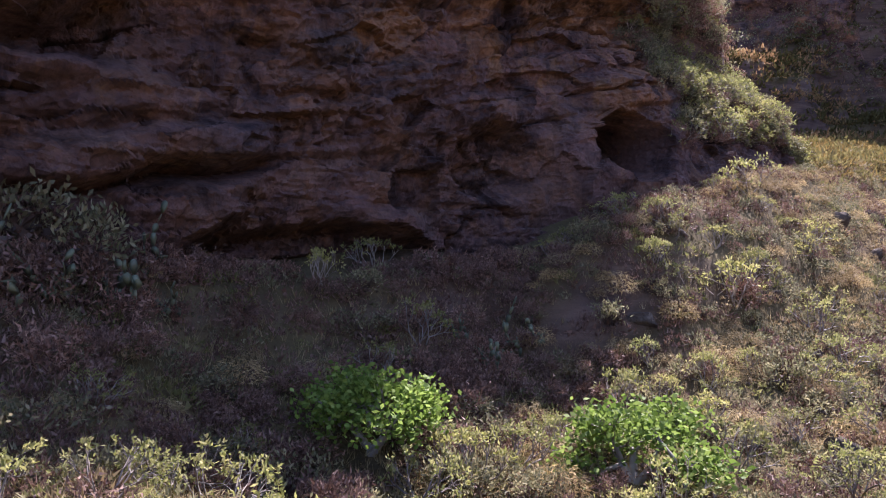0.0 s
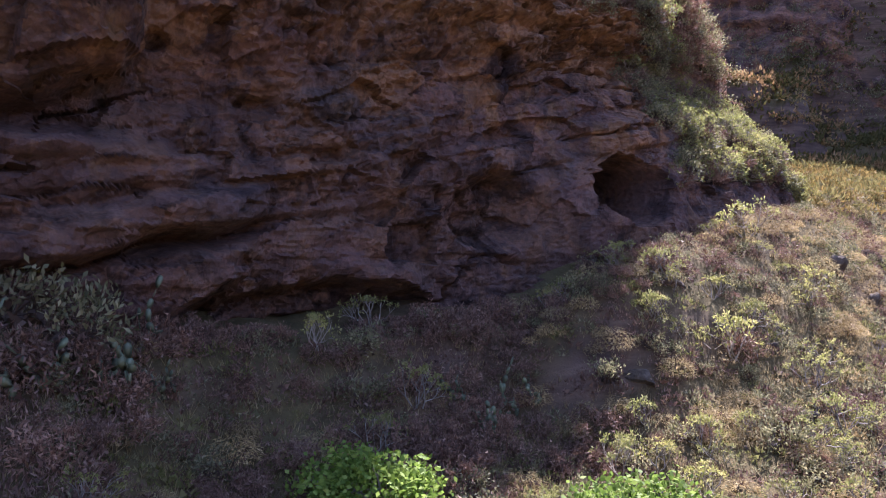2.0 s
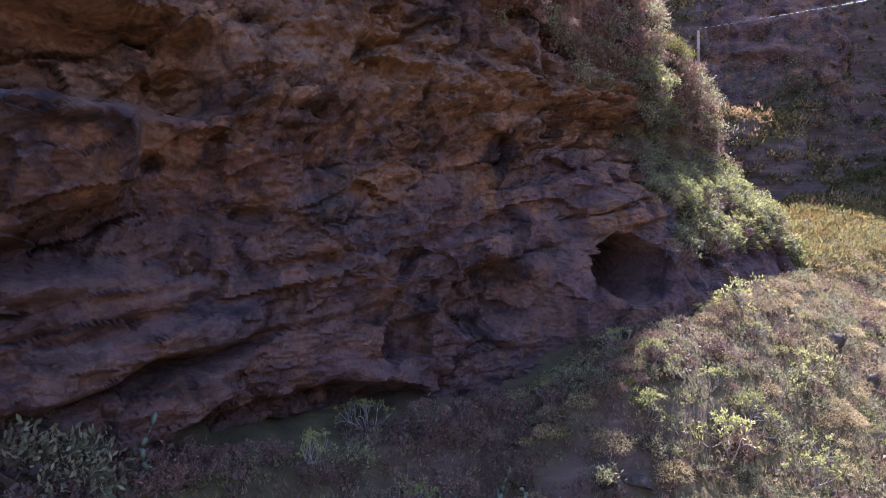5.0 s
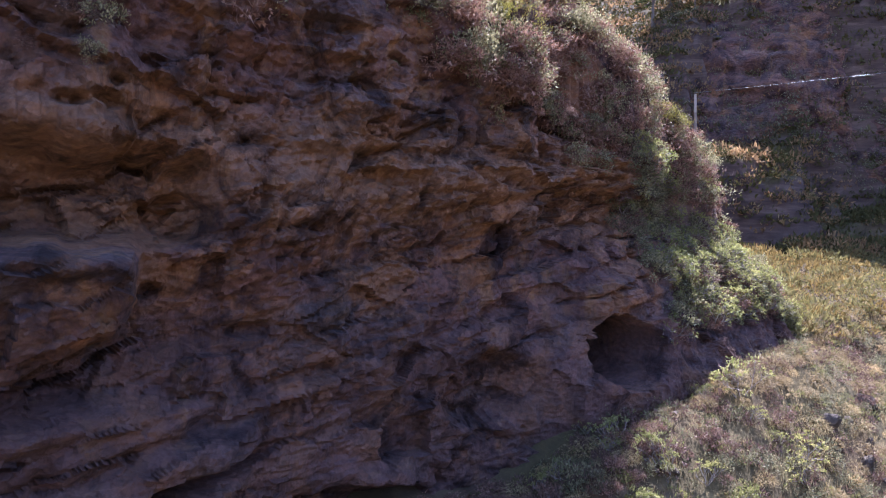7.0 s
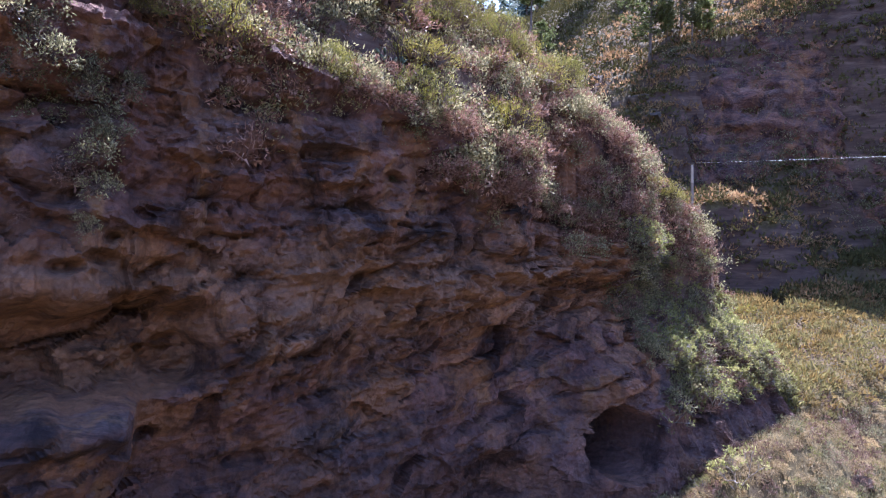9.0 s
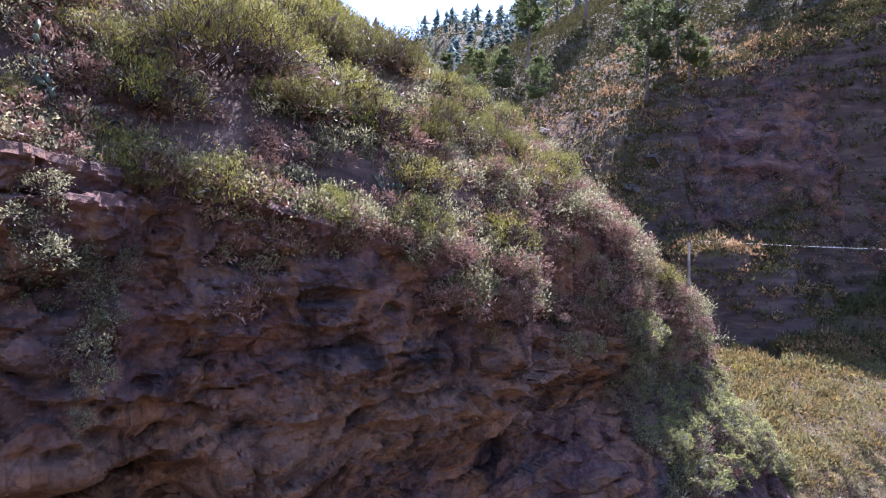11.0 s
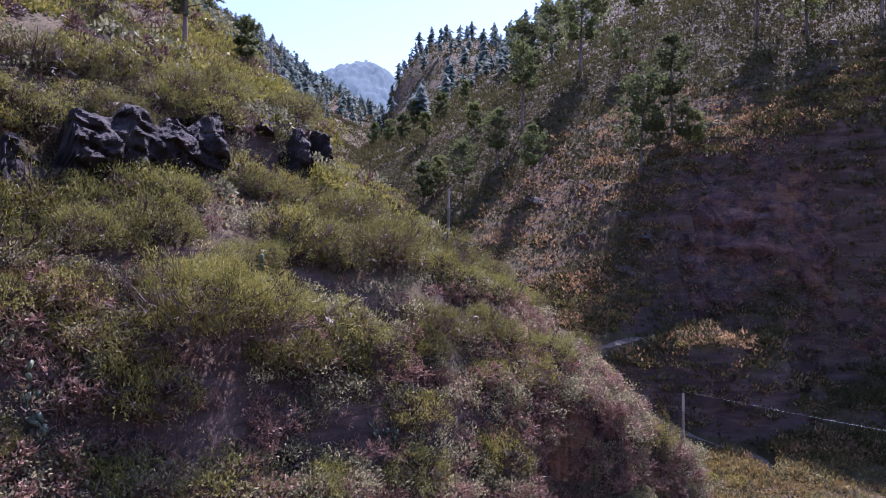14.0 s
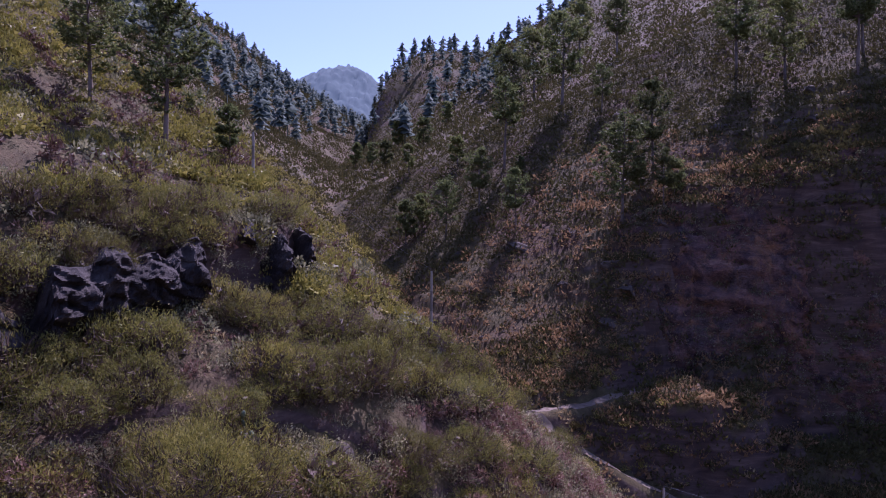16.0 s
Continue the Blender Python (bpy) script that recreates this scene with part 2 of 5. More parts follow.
def cliff_material():
    m, t, b = material("cliff_rock", 0.88)
    big = noise_node(t, 0.28, 6, 0.6, 0.6)
    band = noise_node(t, 0.55, 7, 0.65, 0.8, (0.6, 0.6, 1.3))
    streak = noise_node(t, 0.8, 6, 0.65, 0.3, (1.6, 1.6, 0.22))
    fine = noise_node(t, 6.0, 7, 0.7)
    red = ramp_node(t, band, [(0.28, (0.068, 0.041, 0.043)), (0.43, (0.145, 0.079, 0.070)), (0.57, (0.225, 0.119, 0.092)), (0.72, (0.33, 0.20, 0.145))])
    grey = ramp_node(t, fine, [(0.3, (0.06, 0.05, 0.05)), (0.7, (0.18, 0.145, 0.14))])
    pick = ramp_node(t, big, [(0.47, (0, 0, 0)), (0.64, (0.75, 0.75, 0.75))])
    col = mixed(t, pick, red, grey)
    ochre = ramp_node(t, streak, [(0.54, (0, 0, 0)), (0.68, (0.5, 0.5, 0.5))])
    col = mixed(t, ochre, col, (0.40, 0.225, 0.09))
    blotch = ramp_node(t, noise_node(t, 0.33, 7, 0.66, 1.0, (1, 1, 0.8)), [(0.5, (0, 0, 0)), (0.62, (0.75, 0.75, 0.75))])
    col = mixed(t, blotch, col, (0.33, 0.165, 0.082))
    pale = ramp_node(t, noise_node(t, 1.7, 5, 0.6, 0.4, (1.5, 1.5, 0.5)), [(0.68, (0, 0, 0)), (0.76, (0.5, 0.5, 0.5))])
    col = mixed(t, pale, col, (0.42, 0.36, 0.31))
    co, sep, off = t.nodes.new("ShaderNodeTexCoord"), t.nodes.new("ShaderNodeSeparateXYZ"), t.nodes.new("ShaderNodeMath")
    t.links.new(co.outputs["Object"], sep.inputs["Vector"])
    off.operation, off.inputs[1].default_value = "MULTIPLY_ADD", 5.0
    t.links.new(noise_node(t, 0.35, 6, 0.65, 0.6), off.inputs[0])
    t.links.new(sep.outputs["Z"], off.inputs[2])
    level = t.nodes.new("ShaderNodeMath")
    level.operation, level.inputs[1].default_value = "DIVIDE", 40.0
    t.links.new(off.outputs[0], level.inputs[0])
    col = mixed(t, ramp_node(t, level.outputs[0], [(0.485, (0, 0, 0)), (0.51, (0.5, 0.5, 0.5)), (0.57, (0.5, 0.5, 0.5)), (0.60, (0, 0, 0))]), col, (0.40, 0.215, 0.11))
    # Mixes in a darker maroon-grey low on the face, with a noisy edge.
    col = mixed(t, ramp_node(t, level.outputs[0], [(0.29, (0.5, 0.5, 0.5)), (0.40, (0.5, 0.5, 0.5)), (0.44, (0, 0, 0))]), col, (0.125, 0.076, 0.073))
    soot = ramp_node(t, noise_node(t, 0.45, 6, 0.7, 1.2), [(0.36, (0.28, 0.27, 0.30)), (0.52, (1, 1, 1))])
    col = mixed(t, 1.0, col, soot, "MULTIPLY")
    col = mixed(t, 0.6, col, ramp_node(t, fine, [(0.3, (0.35, 0.35, 0.36)), (0.65, (1, 1, 1))]), "MULTIPLY")
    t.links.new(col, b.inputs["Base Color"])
    chips = []
    for scale in (1.1, 3.2):
        co, mp, vo = t.nodes.new("ShaderNodeTexCoord"), t.nodes.new("ShaderNodeMapping"), t.nodes.new("ShaderNodeTexVoronoi")
        mp.inputs["Scale"].default_value = (1, 1, 1.5)
        vo.inputs["Scale"].default_value = scale
        wob = t.nodes.new("ShaderNodeTexNoise")
        wob.inputs["Scale"].default_value, wob.inputs["Detail"].default_value = 1.5, 4
        t.links.new(co.outputs["Object"], wob.inputs["Vector"])
        t.links.new(mixed(t, 0.35, co.outputs["Object"], wob.outputs["Color"], "ADD"), mp.inputs["Vector"])
        t.links.new(mp.outputs["Vector"], vo.inputs["Vector"])
        chips.append(vo)
    tone = ramp_node(t, chips[0].outputs["Color"], [(0.1, (0.62, 0.62, 0.64)), (0.9, (1.12, 1.08, 1.05))])
    col = mixed(t, 0.75, col, tone, "MULTIPLY")
    t.links.new(col, b.inputs["Base Color"])
    relief = mixed(t, 0.45, mixed(t, 0.5, chips[0].outputs["Distance"], chips[1].outputs["Distance"]), mixed(t, 0.4, fine, noise_node(t, 2.2, 8, 0.7, 0.5)))
    bumped(t, b, relief, 1.0, 0.45)
    return m


SOIL, ROCK = soil_material(), cliff_material()

# ---- ground: one sheet, dense near the cliff and coarse far off ----
def axis(lo, hi, step, out_lo, out_hi, grow=1.07):
    core = list(np.arange(lo, hi, step))
    w, left = step, [core[0]]
    while left[-1] > out_lo:
        w *= grow
        left.append(left[-1] - w)
    w, right = step, [core[-1]]
    while right[-1] < out_hi:
        w *= grow
        right.append(right[-1] + w)
    return np.array(left[:0:-1] + core + right[1:])


gx, gy = axis(-26, 56, 0.44, -1500, 1500, 1.06), axis(6, 104, 0.44, -900, 3000, 1.03)
GX, GY = np.meshgrid(gx, gy, indexing="ij")
ground = new("ground", grid_mesh("ground", GX, GY, land(GX, GY), SOIL))
tagged(ground, "dry brown volcanic hillside soil under scrub", "ground", kind="structure")


# ---- the cliff ----
def dent(s, z, cs, cz, a, b, deep, edge=0.25):
    wob = 0.16 * fbm(s * 0.9, z * 0.9, cs, 3)
    r = np.hypot((s - cs) / a, (z - cz) / b) + wob
    return deep * (1 - ramp(1 - edge, 1 + edge, r))


def layers(z, s, thick, seed):
    """Beds of rock with their own set-back, broken into blocks along the face."""
    q = z / thick + 0.35 * fbm(s * 0.12, z * 0.2, seed, 3)
    k = np.floor(q)
    fr = q - k
    ki = k.astype(int)
    width = 0.9 + 2.2 * TABLE[ki & 63, 5, int(seed) & 63]
    u = s / (width * thick * 1.6) + 7 * TABLE[ki & 63, 9, int(seed) & 63] + 0.25 * fbm(s * 0.5, z * 0.5, seed + 2, 2)
    ui = np.floor(u).astype(int)
    fu = u - ui
    off = TABLE[ki & 63, ui & 63, int(seed) & 63]
    nose = np.minimum(ramp(0, 0.14, fr), 1 - ramp(0.7, 1.0, fr)) * np.minimum(ramp(0, 0.1, fu), 1 - ramp(0.9, 1.0, fu))
    return (0.35 + 0.65 * off) * nose


PITS = []
pit_rng = np.random.RandomState(5)
for k in range(38):
    high = k < 30
    PITS.append((pit_rng.uniform(-2, 26), pit_rng.uniform(19.3, 23.2) if high else pit_rng.uniform(14, 19), pit_rng.uniform(0.3, 0.95), pit_rng.uniform(0.14, 0.38), pit_rng.uniform(0.2, 0.6)))


def facets(s, z, ws, wz, seed, tilt=0.7):
    """Broken blocks: every cell of a crooked net has its own set-back and tilt."""
    u, v = s / ws, z / wz
    ui, vi = np.floor(u).astype(int), np.floor(v).astype(int)
    best, out = np.full(np.shape(u), 1e9), np.zeros(np.shape(u))
    for a in (-1, 0, 1):
        for b in (-1, 0, 1):
            i, j = (ui + a) & 63, (vi + b) & 63
            dx, dy = u - (ui + a) - TABLE[i, j, seed & 63], v - (vi + b) - TABLE[j, i, (seed + 17) & 63]
            r = dx * dx + dy * dy
            val = TABLE[i, j, (seed + 31) & 63] - 0.5 + tilt * (dx * (TABLE[i, j, (seed + 41) & 63] - 0.5) + dy * (TABLE[i, j, (seed + 47) & 63] - 0.35))
            out = np.where(r < best, val, out)
            best = np.minimum(best, r)
    return out


def face(s, z):
    """How far the rock stands out from the cliff's plane."""
    rise = z - 0.2 * (s - 8) * (1 - ramp(18, 21, z)) * ramp(9, 13, z)
    sw, zw = s + 0.4 * fbm(s * 0.5, z * 0.6, 31.0, 3), rise + 0.3 * fbm(s * 0.6, z * 0.7, 35.0, 3)
    d = -2.0 + 1.25 * ramp(15.5, 18.6, rise) + 0.35 * ramp(20, 24, z) + 2.1 * ramp(15, 21.5, s) * (1 - 0.85 * ramp(14.5, 18, z))
    # the slabs that bulge out at the near end, cut off by a slanting undercut
    jag = 0.35 * fbm(s * 0.7, z * 1.1, 2.0, 3)
    right = np.interp(z, (6.0, 7.0, 8.2, 10.2, 12.4, 13.2), (0.2, 1.2, 2.9, 4.9, 4.6, 3.8)) + jag
    slab = (1 - ramp(-0.45, 0.45, s - right)) * (1 - ramp(12.2, 13.1, z + 0.08 * s + jag))
    rough = (0.4 + 0.6 * ramp(-0.25, 0.3, fbm(s * 0.3, z * 0.4, 21.0, 3))) * (1 - 0.6 * slab)
    d = d + 0.3 * layers(rise, s, 2.2, 3) + rough * (0.16 * layers(rise, s, 0.95, 8) + 0.1 * layers(rise, s, 0.4, 13)) - 0.25
    d = d + 0.62 * facets(sw, zw, 1.9, 0.95, 3) + rough * (0.34 * facets(sw, zw, 0.8, 0.5, 11, 0.9) + 0.17 * facets(s, rise, 0.36, 0.27, 23, 0.9))
    d = d + 0.6 * fbm(s * 0.16, z * 0.22, 1.0, 3) + 0.3 * fbm(s * 0.5, z * 0.6, 4.0, 3)
    columns = ramp(18.4, 19.0, z) * (1 - ramp(21.0, 21.8, z)) * ramp(3, 6, s)
    d = d + 0.5 * columns * (0.35 - np.abs(fbm(s * 1.0, z * 0.22, 91.0, 3))) + 0.2 * rough * (0.4 - np.abs(fbm(s * 2.2, z * 1.8, 6.0, 3)))
    groove = fbm(s * 0.2, rise * 0.6, 31.0, 3)
    d = d - 0.45 * np.exp(-(groove / 0.04) ** 2) * ramp(-0.1, 0.3, fbm(s * 0.35, z * 0.35, 33.0, 2))
    wob = 0.7 * fbm(s * 1.1, z * 1.4, 41.0, 3)
    for cs, cz, a, b, deep in PITS:
        near = (np.abs(s - cs) < 3 * a) & (np.abs(z - cz) < 3 * b)
        r = np.hypot((s - cs) / a, (z - cz) / b) + wob
        d = d - np.where(near, deep * (1 - ramp(0.45, 1.2, r)), 0)
    seam = z - 0.2 * (s - 2) + 0.25 * fbm(s * 0.6, z * 0.6, 61.0, 2)
    steps = 0.6 * ramp(7.9, 8.5, seam) * (1 - ramp(9.5, 9.9, seam)) + 0.8 * ramp(9.95, 10.45, seam) * (1 - ramp(10.9, 11.4, seam)) + 0.5 * ramp(11.4, 11.9, seam)
    d = d + slab * (1.15 - 0.22 * np.clip(s, -4, 6) + steps) - 0.5 * slab * np.exp(-((seam - 9.98) / 0.13) ** 2)
    # the block that overhangs above them, and the dark recess over it
    block = 1 - ramp(0.5, 1.5, s + jag)
    d = d + 2.3 * block * ramp(-0.4, 0.6, z - 14.0 - 0.4 * s - jag) * (1 - ramp(16.1, 17.3, z + jag))
    d = d - 1.7 * (1 - ramp(2.4, 4.0, s)) * ramp(16.3, 17.3, z + jag) * (1 - ramp(18.4, 19.3, z + jag)) + 0.9 * block * ramp(18.7, 19.6, z)
    d = d + dent(s, z, 7.0, 7.6, 4.2, 1.1, -1.4) + dent(s, z, 20.7, 12.35, 1.95, 1.45, -5.6, 0.1) + dent(s, z, 21.9, 9.85, 0.6, 0.35, -1.8, 0.2)
    d = d + dent(s, z, 14.4, 11.3, 2.0, 1.3, -1.0, 0.3) + dent(s, z, 14.6, 22.3, 1.0, 0.42, -0.9) + dent(s, z, 6.7, 23.3, 0.9, 0.25, -0.6)
    d = d + dent(s, z, 18.6, 18.6, 0.5, 0.7, -0.7) + dent(s, z, 2.6, 17.5, 0.8, 0.6, -0.7) + dent(s, z, 9.6, 8.7, 1.2, 0.6, 0.7, 0.4)
    return d


def end_bend(s):
    """The cliff turns back into the valley at its end."""
    return 2.6 * ramp(31.0, 37.0, s) ** 2


def lean(s, z):
    """The bushy end of the cliff leans back."""
    return 0.46 * (ramp(22.8, 27.5, s) + 0.6 * ramp(14, 19, s) * (1 - ramp(22.8, 27.5, s))) * np.maximum(z - 12.5, -6 * ramp(22.8, 27.5, s))


def edge(s):
    """Where the brow begins behind the cliff's plane."""
    z = spur(s, np.full(np.shape(s), 1.0))
    return np.maximum(0.5, lean(s, z) - face(s, z))


def cliff_mesh():
    s = np.concatenate([np.arange(-24, -3, 0.4), np.arange(-3, 37.2, 0.075)])
    v = np.linspace(0, 1, 250)
    S, V = np.meshgrid(s, v, indexing="ij")
    foot = front(s, np.zeros_like(s)) - 2.2
    top = np.maximum(spur(s, np.full_like(s, 1.0)), foot + 2.0)
    Z = foot[:, None] + (top - foot)[:, None] * V
    E = -face(S, Z) + lean(S, Z)
    r = np.linspace(0, 1, 56)[1:]
    S2, V2 = np.meshgrid(s, r, indexing="ij")
    E2 = E[:, -1:] + (wall_line(s)[:, None] + 2.6 - E[:, -1:]) * V2
    Z2 = np.maximum(spur(S2, np.maximum(E2, 1.0)), top[:, None]) + 0.2 - 0.6 * V2 + (0.35 * fbm(S2 * 0.7, E2 * 0.9, 4.0, 4) + 0.25 * layers(E2, S2, 0.8, 4)) * (1 - V2) * np.minimum(1, V2 * 8)
    S, E, Z = np.hstack([S, S2]), np.hstack([E, E2]), np.hstack([Z, Z2])
    end = end_bend(S)
    X, Y = from_se(S, E + end)
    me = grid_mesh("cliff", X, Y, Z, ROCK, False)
    me.materials.append(SOIL)
    soil = ((E - 0.4 + 0.6 * fbm(S * 0.6, E * 0.6, 8.0, 3)) > 0) & (np.arange(E.shape[1])[None, :] > 253)
    me.polygons.foreach_set("material_index", soil[:-1, :-1].astype(np.int32).reshape(-1))
    return me


cliff = new("cliff", cliff_mesh())
tagged(cliff, "weathered red-brown volcanic cliff with ledges and a cave", "cliff", kind="structure")


# ---- the dark rock band across the slope above the cliff ----
def lava_material():
    m, t, b = material("dark_lava", 0.85)
    big, fine = noise_node(t, 1.1, 6, 0.65, 0.5), noise_node(t, 6.0, 7, 0.7)
    col = ramp_node(t, big, [(0.3, (0.014, 0.011, 0.011)), (0.5, (0.036, 0.028, 0.026)), (0.7, (0.095, 0.077, 0.067))])
    col = mixed(t, 0.5, col, ramp_node(t, fine, [(0.3, (0.4, 0.4, 0.4)), (0.65, (1, 1, 1))]), "MULTIPLY")
    t.links.new(col, b.inputs["Base Color"])
    bumped(t, b, fine, 0.9, 0.12)
    return m


LAVA = lava_material()


def band_mesh():
    s, v = np.arange(-7, 19, 0.1), np.linspace(0, 1, 60)
    S, V = np.meshgrid(s, v, indexing="ij")
    swell = ramp(-0.2, 0.15, fbm(S * 0.3, 0.5, 61.0, 3)) * (1 - ramp(14.5, 17, S))
    E = shelf_line(S) - 0.3 + 1.6 * V ** 3 - 0.6 * swell * ramp(0.2, 0.65, V) * (1 - ramp(0.8, 1, V))
    foot, top = spur(S, shelf_line(S) - 0.9) - 0.5, spur(S, shelf_line(S) + 1.3) - 1.3 + 0.9 * swell + 0.6 * fbm(S * 0.8, 0.5, 66.0, 2)
    Z = foot + (top - foot) * np.minimum(V * 1.25, 1) - 1.0 * ramp(0.85, 1, V) - 2.8 * (1 - swell) * V
    out = 0.6 * swell * np.sin(np.pi * np.minimum(V * 1.1, 1)) ** 0.6 + 0.35 * layers(Z + 0.35 * S + 0.6 * fbm(S * 0.7, Z * 0.7, 73.0, 3), S, 0.9, 5) + 0.75 * (0.4 - np.abs(fbm(S * 0.9, Z * 0.9, 71.0, 4))) + 0.3 * (0.4 - np.abs(fbm(S * 2.6, Z * 2.6, 72.0, 3)))
    X, Y = from_se(S, E - out * (1 - ramp(0.8, 1.0, V)))
    return grid_mesh("rock_band", X, Y, Z, LAVA, False)


tagged(new("rock_band", band_mesh()), "dark craggy lava band crossing the bushy slope", "rock", kind="structure")


# ---- the shaded cliff across the valley ----
def far_cliff_mesh():
    x, v = np.arange(24, 70, 0.32), np.linspace(0, 1, 64)
    X, V = np.meshgrid(x, v, indexing="ij")
    L = far_line(X)
    foot, top = hill(X, L - 4.2) - 0.8, hill(X, L + 3.4) - 0.1
    Z = foot + (top - foot) * V
    out = 0.6 * layers(Z + 0.2 * X, X, 2.6, 3) + 0.35 * layers(Z, X, 1.1, 8) + 1.9 * (0.4 - np.abs(fbm(X * 0.14, Z * 0.2, 85.0, 4))) + 1.6 * fbm(X * 0.12, Z * 0.15, 81.0, 3) + 1.2 * (0.4 - np.abs(fbm(X * 0.3, Z * 0.4, 82.0, 4)))
    Y = L - 3.8 + 7.0 * V ** 1.2 - 0.9 * out * np.sin(np.pi * np.clip(V * 0.96 + 0.02, 0, 1)) ** 0.5
    return grid_mesh("far_cliff", X, Y, Z, ROCK)


tagged(new("far_cliff", far_cliff_mesh()), "dark ledged cliff in shade across the valley", "cliff", kind="structure")


# ---- plant building ----
def unit(v):
    return v / np.maximum(np.linalg.norm(v, axis=-1, keepdims=True), 1e-9)


class Soup:
    """Collects triangles as arrays and turns them into a mesh."""

    def __init__(self):
        self.v, self.f, self.n = [], [], 0

    def put(self, verts, faces):
        self.v.append(verts.reshape(-1, 3))
        self.f.append(faces + self.n)
        self.n += len(self.v[-1])

    def blades(self, rng, base, way, length, width):
        n = len(base)
        side = unit(np.cross(way, rng.normal(size=(n, 3)))) * (np.broadcast_to(width, n)[:, None] / 2)
        tip = base + way * np.broadcast_to(length, n)[:, None]
        self.put(np.stack([base - side, base + side, tip], 1), np.arange(3 * n).reshape(n, 3))

    def leaves(self, rng, base, way, length, width):
        n = len(base)
        length = np.broadcast_to(length, n)[:, None]
        side = unit(np.cross(way, rng.normal(size=(n, 3)))) * (np.broadcast_to(width, n)[:, None] / 2)
        mid = base + way * length * 0.55
        k = np.arange(n)[:, None] * 4
        self.put(np.stack([base, mid + side, base + way * length, mid - side], 1), np.concatenate([k + [0, 1, 2], k + [0, 2, 3]]))

    def tubes(self, p, q, r0, r1, sides=3):
        n = len(p)
        way = unit(q - p)
        ref = np.where(np.abs(way[:, 2:3]) > 0.9, [[1.0, 0, 0]], [[0, 0, 1.0]])
        a = unit(np.cross(way, ref))
        b = np.cross(way, a)
        ang = np.arange(sides) * 2 * np.pi / sides
        ring = a[:, None, :] * np.cos(ang)[None, :, None] + b[:, None, :] * np.sin(ang)[None, :, None]
        r0, r1 = [np.broadcast_to(r, n)[:, None, None] for r in (r0, r1)]
        verts = np.concatenate([p[:, None, :] + ring * r0, q[:, None, :] + ring * r1], 1)
        i = np.arange(sides)
        j = (i + 1) % sides
        f = np.concatenate([np.stack([i, j, j + sides], 1), np.stack([i, j + sides, i + sides], 1)])
        self.put(verts, (np.arange(n)[:, None, None] * 2 * sides + f[None]).reshape(-1, 3))

    def arrays(self):
        return np.concatenate(self.v), np.concatenate(self.f)

    def mesh(self, name, mat, smooth=False):
        return tri_mesh(name, *self.arrays(), mat, smooth)


def tri_mesh(name, v, f, mat, smooth=False):
    me = bpy.data.meshes.new(name)
    me.vertices.add(len(v))
    me.vertices.foreach_set("co", v.astype(np.float32).reshape(-1))
    me.loops.add(f.size)
    me.loops.foreach_set("vertex_index", f.astype(np.int32).reshape(-1))
    me.polygons.add(len(f))
    me.polygons.foreach_set("loop_start", (np.arange(len(f)) * 3).astype(np.int32))
    if smooth:
        me.polygons.foreach_set("use_smooth", np.full(len(f), True))
    me.update(calc_edges=True)
    me.materials.append(mat)
    return me


def branching(rng, start, way, length, levels, kids, spread, up, shrink=0.72):
    """Grows branches level by level; gives per level (from, to), and the last tips with their ways."""
    out, p, w = [], start, unit(way)
    for k in range(levels):
        q = p + w * (length * rng.uniform(0.7, 1.25, len(p)))[:, None]
        out.append((p, q))
        tips, ways = q, w
        p = np.repeat(q, kids, 0)
        w = unit(np.repeat(w, kids, 0) + rng.normal(size=(len(p), 3)) * spread + np.array([0, 0, up]))
        length *= shrink
    return out, tips, ways


def cup(rng, n, lift=0.5):
    """Ways that fan out of one root."""
    a = rng.uniform(0, 2 * np.pi, n)
    w = np.stack([np.cos(a), np.sin(a), np.full(n, lift) + rng.uniform(-0.2, 0.5, n)], 1)
    return unit(w)


def leaf_material(name, dark, mid, light, sheer=0.35, rough=0.6, vary=0.35):
    m, t, b = material(name, rough)
    geo, info = t.nodes.new("ShaderNodeNewGeometry"), t.nodes.new("ShaderNodeObjectInfo")
    col = ramp_node(t, geo.outputs["Random Per Island"], [(0.0, dark), (0.5, mid), (1.0, light)])
    tone = ramp_node(t, info.outputs["Random"], [(0.0, (1 - vary, 1 - vary * 1.1, 1 - vary)), (0.5, (1, 1, 1)), (1.0, (1 + vary * 0.9, 1 + vary * 0.6, 1 + vary * 0.4))])
    col = mixed(t, 1.0, col, tone, "MULTIPLY")
    t.links.new(col, b.inputs["Base Color"])
    if sheer:
        tr, mx = t.nodes.new("ShaderNodeBsdfTranslucent"), t.nodes.new("ShaderNodeMixShader")
        t.links.new(col, tr.inputs["Color"])
        mx.inputs["Fac"].default_value = sheer
        t.links.new(b.outputs["BSDF"], mx.inputs[1])
        t.links.new(tr.outputs["BSDF"], mx.inputs[2])
        t.links.new(mx.outputs["Shader"], t.nodes["Material Output"].inputs["Surface"])
    return m


